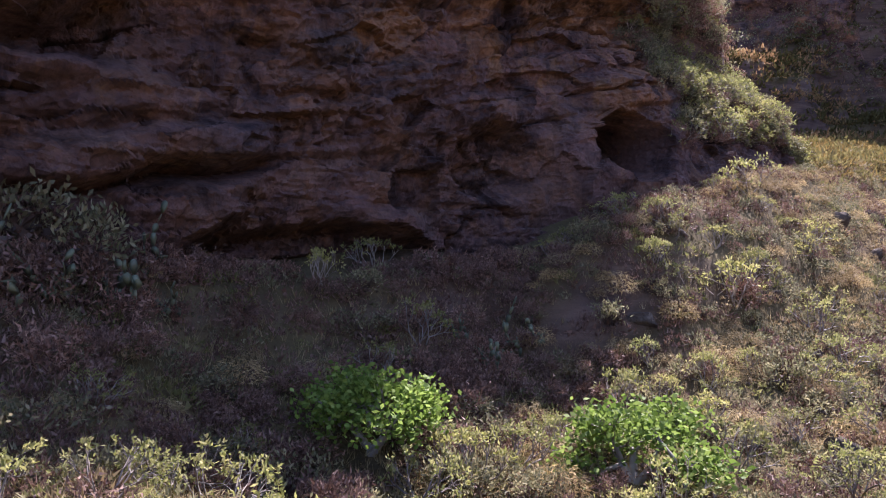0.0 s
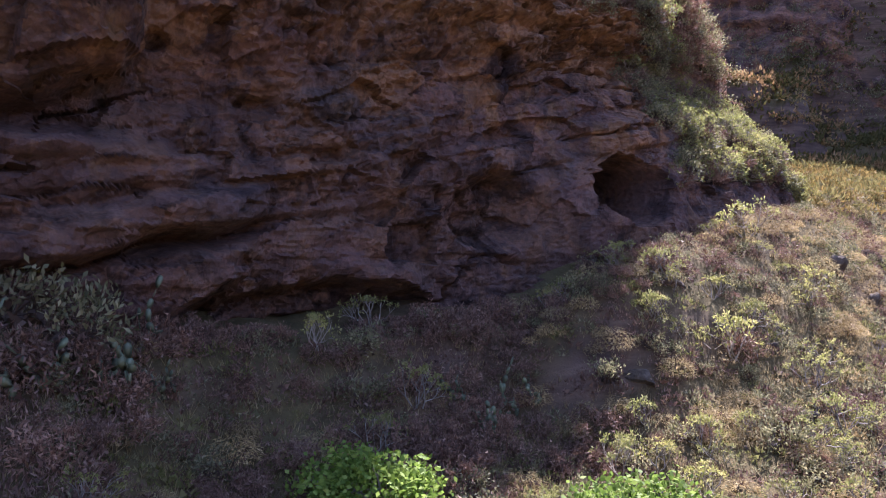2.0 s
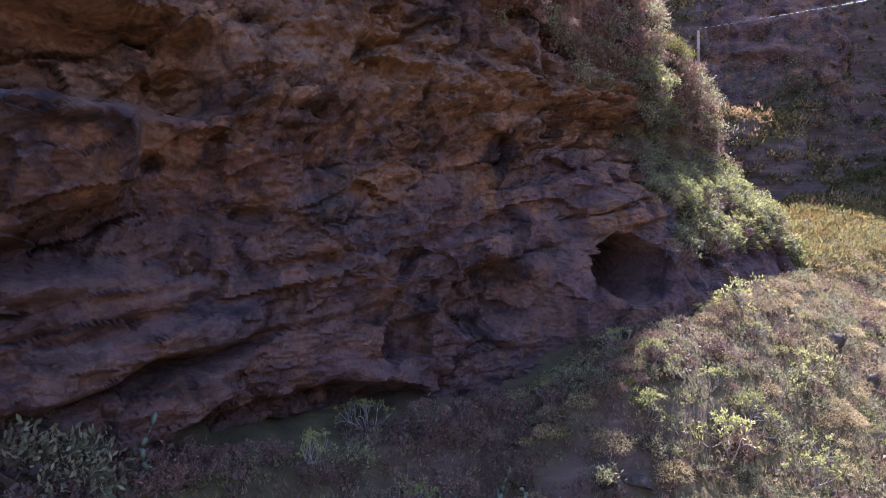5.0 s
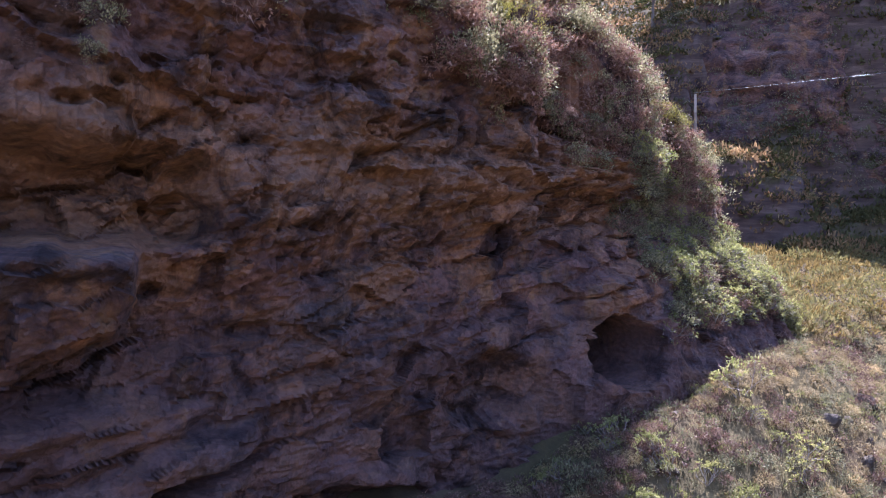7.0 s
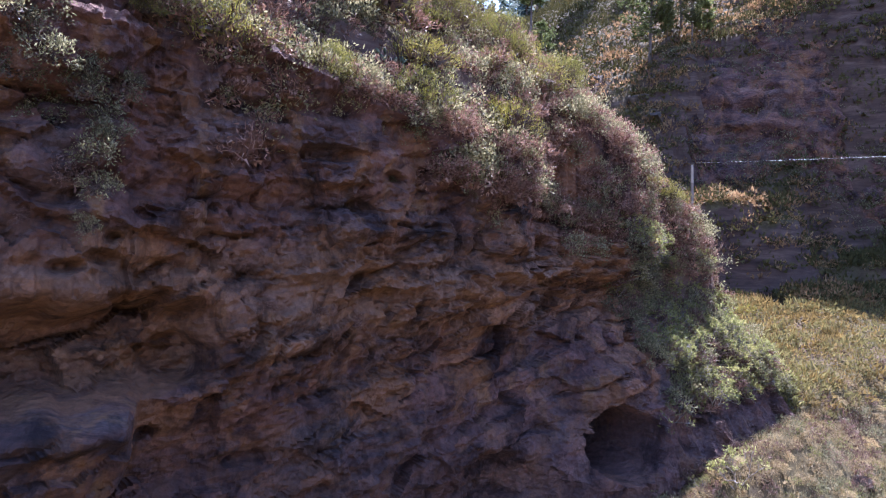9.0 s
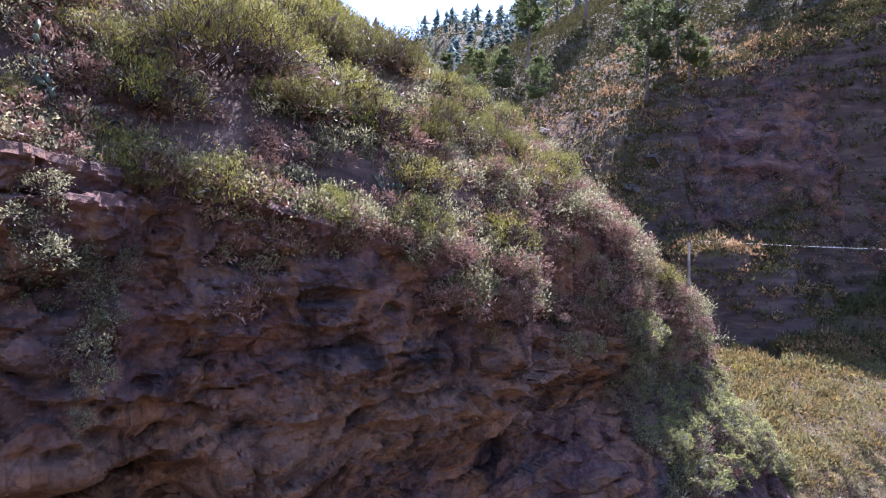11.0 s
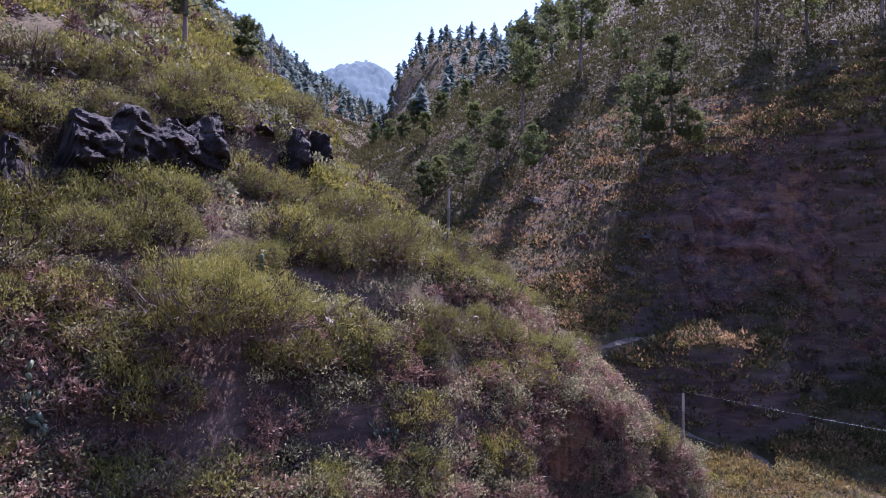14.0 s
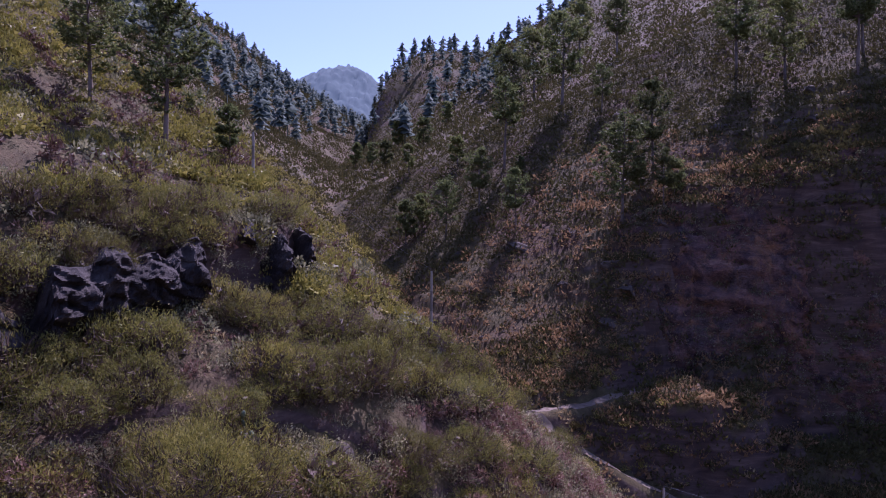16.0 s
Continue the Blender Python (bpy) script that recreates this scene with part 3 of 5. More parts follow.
def scrub_material(name, dark, mid, light, sheer=0.3):
    """Far scrub: each bush has its own tone, taken from where it stands."""
    m, t, b = material(name, 0.9)
    b.inputs["Specular IOR Level"].default_value = 0.06
    geo = t.nodes.new("ShaderNodeNewGeometry")
    col = ramp_node(t, noise_node(t, 0.55, 5, 0.75), [(0.3, dark), (0.5, mid), (0.7, light)])
    col = mixed(t, 1.0, col, ramp_node(t, geo.outputs["Random Per Island"], [(0.0, (0.75, 0.75, 0.75)), (1.0, (1.2, 1.18, 1.1))]), "MULTIPLY")
    t.links.new(col, b.inputs["Base Color"])
    tr, mx = t.nodes.new("ShaderNodeBsdfTranslucent"), t.nodes.new("ShaderNodeMixShader")
    t.links.new(col, tr.inputs["Color"])
    mx.inputs["Fac"].default_value = sheer
    t.links.new(b.outputs["BSDF"], mx.inputs[1])
    t.links.new(tr.outputs["BSDF"], mx.inputs[2])
    t.links.new(mx.outputs["Shader"], t.nodes["Material Output"].inputs["Surface"])
    return m


BROOM = leaf_material("broom_green", (0.105, 0.107, 0.022), (0.20, 0.192, 0.04), (0.33, 0.3, 0.08), 0.32)
# Bark brown picked darker than DRY, putting some self-shade of bush insides in.
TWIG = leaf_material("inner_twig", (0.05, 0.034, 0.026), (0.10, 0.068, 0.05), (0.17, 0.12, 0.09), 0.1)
DRY = leaf_material("dry_twig", (0.10, 0.056, 0.042), (0.195, 0.118, 0.088), (0.32, 0.215, 0.165), 0.25)
GREY = leaf_material("grey_leaf", (0.095, 0.098, 0.052), (0.19, 0.185, 0.097), (0.35, 0.325, 0.19), 0.45)
SPURGE = leaf_material("spurge_leaf", (0.16, 0.18, 0.05), (0.26, 0.27, 0.09), (0.40, 0.38, 0.17), 0.5)
STRAW = leaf_material("straw", (0.24, 0.18, 0.083), (0.38, 0.295, 0.145), (0.54, 0.45, 0.25), 0.45)
FIG = leaf_material("fig_leaf", (0.085, 0.145, 0.024), (0.16, 0.245, 0.045), (0.27, 0.36, 0.09), 0.5, 0.6, 0.1)
NEEDLE = leaf_material("pine_needle", (0.06, 0.08, 0.025), (0.125, 0.155, 0.05), (0.22, 0.245, 0.095), 0.45)
BARK = leaf_material("bark", (0.07, 0.05, 0.04), (0.11, 0.085, 0.07), (0.16, 0.13, 0.11), 0)
PALE_BARK = leaf_material("pale_bark", (0.16, 0.14, 0.12), (0.23, 0.20, 0.175), (0.33, 0.30, 0.26), 0)
PAD = leaf_material("cactus_pad", (0.07, 0.09, 0.055), (0.105, 0.13, 0.08), (0.165, 0.185, 0.125), 0, 0.55)


def part(name, me, parent, label=""):
    ob = new(name, me)
    ob.parent = parent
    if label:
        ob["label"] = label
    return ob


def thing(name, label, category, group="", kind=""):
    ob = new(name)
    ob.empty_display_size = 0.3
    return tagged(ob, label, category, group, kind)


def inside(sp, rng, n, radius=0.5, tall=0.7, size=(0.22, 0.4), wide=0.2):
    """Ragged crossing slabs added inside a bush to block light, for dense twigs."""
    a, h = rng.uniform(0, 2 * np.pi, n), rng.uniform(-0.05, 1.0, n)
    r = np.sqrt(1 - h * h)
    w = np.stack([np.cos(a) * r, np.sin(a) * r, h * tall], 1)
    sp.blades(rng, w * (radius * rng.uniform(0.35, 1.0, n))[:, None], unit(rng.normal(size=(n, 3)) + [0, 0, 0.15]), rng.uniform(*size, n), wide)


def broom(rng, blades=3200, blade=(0.045, 0.09), width=0.0155, tall=0.8, stems=7, twig=1.0, low=0.12):
    """An umbrella of fine upright green rods over a brown woody skirt; radius about one metre."""
    wood, leaf = Soup(), Soup()
    segs, tips, ways = branching(rng, rng.normal(size=(stems, 3)) * [0.12, 0.12, 0], cup(rng, stems, 0.7), 0.34, 3, 3, 0.45, 0.25)
    for k, (p, q) in enumerate(segs):
        wood.tubes(p, q, 0.026 * twig * 0.6 ** k, 0.016 * twig * 0.6 ** k)
    n = blades // 9
    a = rng.uniform(0, 2 * np.pi, n)
    w = unit(np.stack([np.cos(a), np.sin(a), rng.uniform(0.0, 0.9, n)], 1))
    wood.blades(rng, w * rng.uniform(0.45, 0.85, n)[:, None] * [1, 1, 0.7], unit(w * 0.5 + [0, 0, 0.35] + rng.normal(size=(n, 3)) * 0.4), rng.uniform(0.12, 0.3, n) * twig ** 0.5, 0.016 * twig ** 0.5)
    f = twig ** 0.9
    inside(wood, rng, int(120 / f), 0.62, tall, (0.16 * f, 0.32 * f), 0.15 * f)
    shift = rng.uniform(0, 50)
    per = 22
    clumps = blades // per
    a = rng.uniform(0, 2 * np.pi, clumps)
    h = rng.uniform(low, 1.0, clumps)
    r = np.sqrt(np.maximum(1 - h * h, 0))
    nrm = np.stack([np.cos(a) * r, np.sin(a) * r, h], 1)
    size = 0.80 + 0.22 * vnoise(nrm[:, 0] * 1.9 + shift, nrm[:, 1] * 1.9, nrm[:, 2] * 1.9) + 0.17 * vnoise(nrm[:, 0] * 4.5 + shift, nrm[:, 1] * 4.5, nrm[:, 2] * 4.5)
    centre = nrm * (size * rng.uniform(0.88, 1.0, clumps))[:, None] * [1, 1, tall]
    k = np.repeat(np.arange(clumps), per)
    base = centre[k] + rng.normal(size=(len(k), 3)) * 0.07 * twig ** 0.5
    way = unit(nrm[k] * 0.5 + [0, 0, 0.4] + rng.normal(size=(len(k), 3)) * 0.5)
    leaf.blades(rng, base - way * 0.07 * twig ** 0.5, way, rng.uniform(*blade, len(k)), width)
    return wood, leaf


def dry_shrub(rng, stems=6, leaves=420, fine=5, thin=0.017):
    """A dome of bare branching twigs with a few curled dead leaves; radius about one metre."""
    wood, leaf = Soup(), Soup()
    segs, tips, ways = branching(rng, rng.normal(size=(stems, 3)) * [0.15, 0.15, 0], cup(rng, stems, 0.55), 0.32, fine, 3, 0.55, 0.18, 0.74)
    for k, (p, q) in enumerate(segs[:2]):
        wood.tubes(p, q, 0.02 * 0.6 ** k, 0.013 * 0.6 ** k)
    for p, q in segs[2:]:
        wood.blades(rng, p, unit(q - p), np.linalg.norm(q - p, axis=1) * 1.2, thin)
    inside(wood, rng, 60, 0.42, 0.6, (0.1, 0.22), 0.09)
    k = rng.randint(0, len(tips), leaves)
    w = unit(ways[k] + rng.normal(size=(leaves, 3)) * 0.8)
    leaf.blades(rng, tips[k] * rng.uniform(0.75, 1.0, (leaves, 1)) + rng.normal(size=(leaves, 3)) * 0.06, w, rng.uniform(0.08, 0.16, leaves), rng.uniform(0.035, 0.06, leaves))
    return wood, leaf


def leafy_shrub(rng, stems=8, leaves=560, size=(0.08, 0.15), wide=(0.036, 0.062)):
    """Leaves gathered in clumps on branch tips, with gaps between them over a dark inside."""
    wood, leaf = Soup(), Soup()
    segs, tips, ways = branching(rng, rng.normal(size=(stems, 3)) * [0.12, 0.12, 0], cup(rng, stems, 0.6), 0.36, 3, 3, 0.55, 0.2)
    for k, (p, q) in enumerate(segs[:2]):
        wood.tubes(p, q, 0.02 * 0.6 ** k, 0.012 * 0.6 ** k)
    wood.blades(rng, segs[2][0], unit(segs[2][1] - segs[2][0]), 0.3, 0.016)
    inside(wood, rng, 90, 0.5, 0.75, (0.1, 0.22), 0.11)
    pick = rng.permutation(len(tips))[:max(10, len(tips) * 2 // 3)]
    k = pick[rng.randint(0, len(pick), leaves)]
    w = unit(ways[k] * 0.7 + rng.normal(size=(leaves, 3)) * 0.7 + [0, 0, 0.3])
    leaf.leaves(rng, tips[k] + rng.normal(size=(leaves, 3)) * 0.1, w, rng.uniform(*size, leaves), rng.uniform(*wide, leaves))
    return wood, leaf


def spurge(rng, stems=5, levels=5, leaves=5):
    """A candelabra shrub: forked grey stems with a leaf rosette on every tip."""
    wood, leaf = Soup(), Soup()
    segs, tips, ways = branching(rng, rng.normal(size=(stems, 3)) * [0.08, 0.08, 0], cup(rng, stems, 0.9), 0.34, levels, 2, 0.42, 0.18, 0.8)
    for k, (p, q) in enumerate(segs[:4]):
        wood.tubes(p, q, 0.028 * 0.7 ** k, 0.021 * 0.7 ** k)
    for p, q in segs[4:]:
        wood.blades(rng, p, unit(q - p), np.linalg.norm(q - p, axis=1) * 1.1, 0.016)
    k = np.repeat(np.arange(len(tips)), leaves)
    w = unit(ways[k] * 0.6 + rng.normal(size=(len(k), 3)) * 0.7)
    leaf.leaves(rng, tips[k] + rng.normal(size=(len(k), 3)) * 0.03, w, rng.uniform(0.07, 0.13, len(k)), 0.04)
    return wood, leaf


def straw_mound(rng, blades=780):
    """Dry grass hanging over itself in a rounded tussock."""
    leaf = Soup()
    inside(leaf, rng, 90, 0.6, 0.8, (0.12, 0.24), 0.09)
    a, h = rng.uniform(0, 2 * np.pi, blades), rng.uniform(0.0, 1.0, blades)
    nrm = np.stack([np.cos(a) * np.sqrt(1 - h * h), np.sin(a) * np.sqrt(1 - h * h), h], 1)
    out = np.stack([np.cos(a), np.sin(a), np.zeros(blades)], 1)
    way = unit(nrm * 0.2 + out * 0.5 + [0, 0, -0.4] + rng.normal(size=(blades, 3)) * 0.35)
    leaf.blades(rng, nrm * rng.uniform(0.62, 0.9, blades)[:, None] * [1, 1, 0.8], way, rng.uniform(0.14, 0.28, blades), 0.018)
    return leaf


def fig_tree(rng):
    wood, leaf = Soup(), Soup()
    segs, tips, ways = branching(rng, rng.normal(size=(3, 3)) * [0.08, 0.08, 0], cup(rng, 3, 1.3), 0.62, 4, 3, 0.55, 0.12, 0.7)
    for k, (p, q) in enumerate(segs):
        wood.tubes(p, q, 0.085 * 0.6 ** k, 0.06 * 0.6 ** k, 6 if k < 2 else 4)
    n = 3800
    k = rng.randint(0, len(tips), n)
    w = unit(ways[k] * 0.4 + rng.normal(size=(n, 3)) * 0.7 + [0, 0, 0.1])
    leaf.leaves(rng, tips[k] + rng.normal(size=(n, 3)) * [0.2, 0.2, 0.16], w, rng.uniform(0.075, 0.15, n), rng.uniform(0.055, 0.1, n))
    return wood, leaf


def pine(rng, tall=11.0, bare=0.3, crown=2.3, needles=12, limbs=46, slant=0.2, tufts=15):
    """A tapered, slightly bent trunk, limbs in loose whorls, needle tufts along their outer halves."""
    wood, leaf = Soup(), Soup()
    k = np.linspace(0, 1, 9)
    bend = np.stack([0.25 * np.sin(k * 3 + rng.uniform(0, 6)) * k, 0.25 * np.sin(k * 2.4 + rng.uniform(0, 6)) * k, k * tall], 1)
    wood.tubes(bend[:-1], bend[1:], 0.19 * (1 - 0.85 * k[:-1]) * tall / 11, 0.19 * (1 - 0.85 * k[1:]) * tall / 11, 7)
    h = bare + (1 - bare) * np.sort(rng.uniform(0, 1, limbs)) ** 0.9
    root = np.stack([np.interp(h, k, bend[:, i]) for i in range(3)], 1)
    a = rng.uniform(0, 2 * np.pi, limbs)
    reach = crown * np.sin(np.clip((h - bare) / (1 - bare) * 0.85 + 0.15, 0, 1) * np.pi) ** 0.6 * rng.uniform(0.5, 1.1, limbs) + 0.25
    way = unit(np.stack([np.cos(a), np.sin(a), slant + rng.uniform(-0.1, 0.35, limbs)], 1))
    mid = root + way * (reach * 0.55)[:, None]
    end = mid + unit(way + [0, 0, 0.35]) * (reach * 0.5)[:, None]
    wood.tubes(root, mid, 0.045 * tall / 11, 0.03 * tall / 11, 4)
    wood.tubes(mid, end, 0.03 * tall / 11, 0.012, 3)
    i = np.repeat(np.arange(limbs), tufts)
    f = rng.uniform(0.4, 1.08, len(i))[:, None]
    at = np.where(f < 0.55, root[i] + (mid - root)[i] * f / 0.55, mid[i] + (end - mid)[i] * (f - 0.55) / 0.5)
    at = at + rng.normal(size=at.shape) * [0.26, 0.26, 0.16] * crown / 2.3
    j = np.repeat(np.arange(len(at)), needles)
    w = unit(rng.normal(size=(len(j), 3)) * [1, 1, 0.7] + [0, 0, 0.55])
    leaf.blades(rng, at[j], w, rng.uniform(0.26, 0.5, len(j)), 0.12)
    return wood, leaf


def far_crown(rng, tall=12.0, wide=2.1):
    """A far conifer: ragged round clumps of foliage up a bare-footed spine."""
    sp = Soup()
    tiers, n = 7, 6
    h = np.linspace(rng.uniform(0.15, 0.4), 0.9, tiers) * tall
    for i, z in enumerate(h):
        f = i / (tiers - 1)
        r = wide * (0.3 + 0.7 * np.sin((0.2 + 0.8 * f) * np.pi) ** 0.6) * rng.uniform(0.6, 1.2)
        a = np.arange(2 * n) * np.pi / n + rng.uniform(0, 6)
        reach = r * np.where(np.arange(2 * n) % 2, rng.uniform(0.35, 0.6, 2 * n), rng.uniform(0.6, 1.25, 2 * n))
        c = rng.normal(size=2) * 0.35
        rim = np.stack([c[0] + np.cos(a) * reach, c[1] + np.sin(a) * reach, z + rng.uniform(-0.6, 0.4, 2 * n)], 1)
        top = np.array([[c[0], c[1], z + tall * rng.uniform(0.09, 0.14)]])
        k = np.arange(2 * n)
        sp.put(np.concatenate([rim, top]), np.stack([k, (k + 1) % (2 * n), np.full(2 * n, 2 * n)], 1))
    sp.tubes(np.array([[0, 0, -0.5]]), np.array([[0, 0, tall * 0.5]]), 0.2, 0.12, 3)
    return sp.arrays()


def prickly_pear(rng, pads=22):
    """Flat oval pads, each growing from the rim of another."""
    out = []
    spots = [(np.array([rng.normal() * 0.25, rng.normal() * 0.25, 0.0]), np.array([0, 0, 1.0])) for k in range(5)]
    for k in range(pads):
        p, w = spots[rng.randint(len(spots))]
        w = unit(w + rng.normal(size=3) * 0.45 + [0, 0, 0.2])
        L, W = rng.uniform(0.28, 0.42), rng.uniform(0.17, 0.24)
        side = unit(np.cross(w, rng.normal(size=3)))
        thick = np.cross(w, side) * 0.022
        a = np.arange(10) * 2 * np.pi / 10
        ring = p + w * (L * (0.5 - 0.5 * np.cos(a)))[:, None] + side * (W * 0.5 * np.sin(a) * (0.85 - 0.25 * np.cos(a)))[:, None]
        mid = p + w * L * 0.52
        verts = np.concatenate([ring, [mid + thick, mid - thick]])
        i = np.arange(10)
        j = (i + 1) % 10
        faces = np.concatenate([np.stack([i, j, np.full(10, 10)], 1), np.stack([j, i, np.full(10, 11)], 1)])
        out.append((verts, faces))
        spots.append((p + w * L * 0.93, w))
    return out


def boulder(rng, cuts=11, sub=3):
    """A squarish block, split along flat planes, cracked and pitted."""
    bm = bmesh.new()
    bmesh.ops.create_icosphere(bm, subdivisions=sub, radius=1.0)
    v = np.array([p.co[:] for p in bm.verts])
    f = np.array([[q.index for q in p.verts] for p in bm.faces])
    bm.free()
    v = np.sign(v) * np.abs(v) ** 0.7 * rng.uniform(0.55, 1.0, 3)
    for k in range(cuts):
        w = unit(rng.normal(size=3))
        v = v - (np.maximum(v @ w - rng.uniform(0.25, 0.6), 0))[:, None] * w * 0.97
    o = rng.uniform(0, 40)
    crack = 0.16 * fbm(v[:, 0] * 1.6 + o, v[:, 1] * 1.6, v[:, 2] * 1.6, 3) + 0.45 * (0.3 - np.abs(fbm(v[:, 0] * 3.2 + o, v[:, 1] * 3.2, v[:, 2] * 4.5, 3)))
    return v * (1.35 + crack)[:, None], f


def scatter(rng, x0, x1, y0, y1, cell, keep):
    """A jittered grid of places thinned by keep(x, y), a chance between 0 and 1."""
    gx, gy = np.meshgrid(np.arange(x0, x1, cell), np.arange(y0, y1, cell))
    x = gx.ravel() + rng.uniform(-0.48, 0.48, gx.size) * cell
    y = gy.ravel() + rng.uniform(-0.48, 0.48, gx.size) * cell
    ok = rng.uniform(size=x.size) < keep(x, y)
    return x[ok], y[ok]


def surface(x, y):
    """Height of the soil, or of the cliff's rolled brow above it."""
    s, e = to_se(x, y)
    return np.where((e > 0.6) & (e < wall_line(s) + 2) & (s < 33) & (s > -20), np.maximum(spur(s, np.maximum(e, 1.0)) + 0.15 - 0.5 * np.clip((e + 0.5) / (wall_line(s) + 3.1), 0, 1), front(s, e)), land(x, y))


def joined(name, label, category, protos, x, y, z, size, mat, rng, tall=1.0):
    """Many small plants too many to count, as one mesh."""
    V, F, n = [], [], 0
    pick = rng.randint(0, len(protos), len(x))
    turn = rng.uniform(0, 2 * np.pi, len(x))
    for k, (v, f) in enumerate(protos):
        i = np.nonzero(pick == k)[0]
        if not len(i):
            continue
        c, s = np.cos(turn[i])[:, None], np.sin(turn[i])[:, None]
        sz = size[i][:, None]
        X = (v[None, :, 0] * c - v[None, :, 1] * s) * sz + x[i][:, None]
        Y = (v[None, :, 0] * s + v[None, :, 1] * c) * sz + y[i][:, None]
        Z = v[None, :, 2] * sz * tall + z[i][:, None]
        V.append(np.stack([X, Y, Z], -1).reshape(-1, 3))
        F.append((np.arange(len(i))[:, None, None] * len(v) + f[None] + n).reshape(-1, 3))
        n += len(V[-1])
    ob = new(name, tri_mesh(name, np.concatenate(V), np.concatenate(F), mat))
    return tagged(ob, label, category, kind="stuff")


# ---- plants as things: built once, then copied ----
def shrub_kind(name, label, category, group, woods, wood_mat, leaf_mat, wood_label, leaf_label, leaf_name="foliage", wood_name="woody_base"):
    """Prototype things from (wood, leaf) pairs; leaf alone where there is no wood."""
    out = []
    for wood, leaf in woods:
        t = thing(name, label, category, group)
        if wood:
            part(wood_name, wood.mesh(name + "_wood", wood_mat), t, wood_label)
        part(leaf_name, leaf.mesh(name + "_leaf", leaf_mat), t, leaf_label)
        out.append([t, False, leaf.arrays()])
    return out


def plant_at(protos, k, x, y, z, size, turn, tall=1.0, lean=(0.0, 0.0), out=0.0):
    """Sets the prototype itself down first, then copies of it."""
    m = Matrix.LocRotScale((x, y, z), Euler((lean[0], lean[1], turn)), (1, 1, 1))
    if out:
        m = Matrix.Translation((x, y, z)) @ Matrix.Rotation(out, 4, Vector((TX, TY, 0))) @ Matrix.Rotation(turn, 4, "Z")
    entry = protos[k]
    if entry[1]:
        ob = copy_thing(entry[0], m)
    else:
        ob = entry[0]
        entry[1] = True
    ob.matrix_basis = m @ Matrix.Diagonal((size, size, size * tall, 1))
    return ob


rng = np.random.RandomState(21)
brooms = shrub_kind("broom_shrub", "yellow-green broom bush with upright rods on the slope", "shrub", "brooms on the slope",
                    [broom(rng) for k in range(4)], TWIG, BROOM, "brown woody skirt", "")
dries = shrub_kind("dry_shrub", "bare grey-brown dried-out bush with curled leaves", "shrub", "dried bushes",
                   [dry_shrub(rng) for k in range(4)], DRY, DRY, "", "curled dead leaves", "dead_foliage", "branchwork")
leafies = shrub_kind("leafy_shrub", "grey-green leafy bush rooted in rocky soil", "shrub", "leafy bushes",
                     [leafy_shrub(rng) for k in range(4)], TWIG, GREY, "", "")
spurges = shrub_kind("spurge_shrub", "forked grey spurge with pale green leaf rosettes", "shrub", "spurges at the cliff foot",
                     [spurge(rng) for k in range(4)], PALE_BARK, SPURGE, "pale forked stems", "")
straws = shrub_kind("straw_tussock", "golden dry grass tussock hanging over itself", "grass", "straw tussocks",
                    [(None, straw_mound(rng)) for k in range(3)], DRY, STRAW, "", "")
KINDS = {"broom": brooms, "dry": dries, "leafy": leafies, "spurge": spurges, "straw": straws}
COUNT = {k: 0 for k in KINDS}
SPARE = {k: [] for k in KINDS}
MOST = 290


def put(kind, x, y, z, size, tall=1.0, out=0.0):
    if COUNT[kind] >= MOST:
        SPARE[kind].append((x, y, z, size))
        return
    plant_at(KINDS[kind], rng.randint(len(KINDS[kind])), x, y, z, size, rng.uniform(0, 6.28), tall, out=out)
    COUNT[kind] += 1


# the great broom and its large neighbours on the slope
big = [broom(rng, 26000, (0.024, 0.05), 0.0062, 0.72, 24, 0.3, 0.3)]
great = shrub_kind("great_broom", "very large yellow-green broom dome with woody skirt", "shrub", "", big, TWIG, BROOM, "brown woody skirt", "")
plant_at(great, 0, -6.8, 22.5, float(surface(np.array(-6.8), np.array(22.5))) - 0.2, 3.9, 0.4, 1.05)
wide = [broom(rng, 9000, (0.03, 0.065), 0.01, 0.78, 14, 0.5) for k in range(3)]
wides = shrub_kind("broom_shrub", "wide yellow-green broom dome beside the footpath", "shrub", "wide brooms", wide, TWIG, BROOM, "brown woody skirt", "")
WIDE = ((-2.2, 31.0, 2.0), (0.5, 35.3, 1.7), (3.0, 35.5, 1.6), (5.1, 38.7, 1.5), (-4.0, 34.6, 1.9), (-2.0, 36.2, 1.6), (-10.5, 22.4, 1.5), (-9.2, 24.2, 1.7), (-6.5, 25.8, 1.3),
        (0.2, 29.5, 1.6), (2.4, 31.7, 1.5), (5.2, 33.2, 1.6), (11.6, 37.6, 1.5), (-6.6, 31.8, 1.4), (-10.1, 33.2, 1.8), (-7.3, 38.0, 1.7), (-11.6, 27.4, 1.6), (-12.1, 24.2, 1.4), (-3.4, 21.9, 1.3), (8.2, 38.6, 1.3))
for k, (x, y, r) in enumerate(WIDE):
    plant_at(wides, k % 3, x, y, float(surface(np.array(x), np.array(y))) - 0.1, r * 1.4, k * 1.7, 1.0)

# fig trees at the edge of the cliff's shadow
figs = shrub_kind("fig_tree", "bright green fig tree with broad leaves and pale trunk", "tree", "fig trees", [fig_tree(rng) for k in range(2)], PALE_BARK, FIG, "", "", "crown", "trunk")
for k, (x, y, r) in enumerate(((-1.7, 16.3, 0.95), (4.25, 16.2, 1.0))):
    plant_at(figs, k, x, y, float(land(np.array(x), np.array(y))) - 0.2, r * 1.45, 1.0 + k, 0.85)

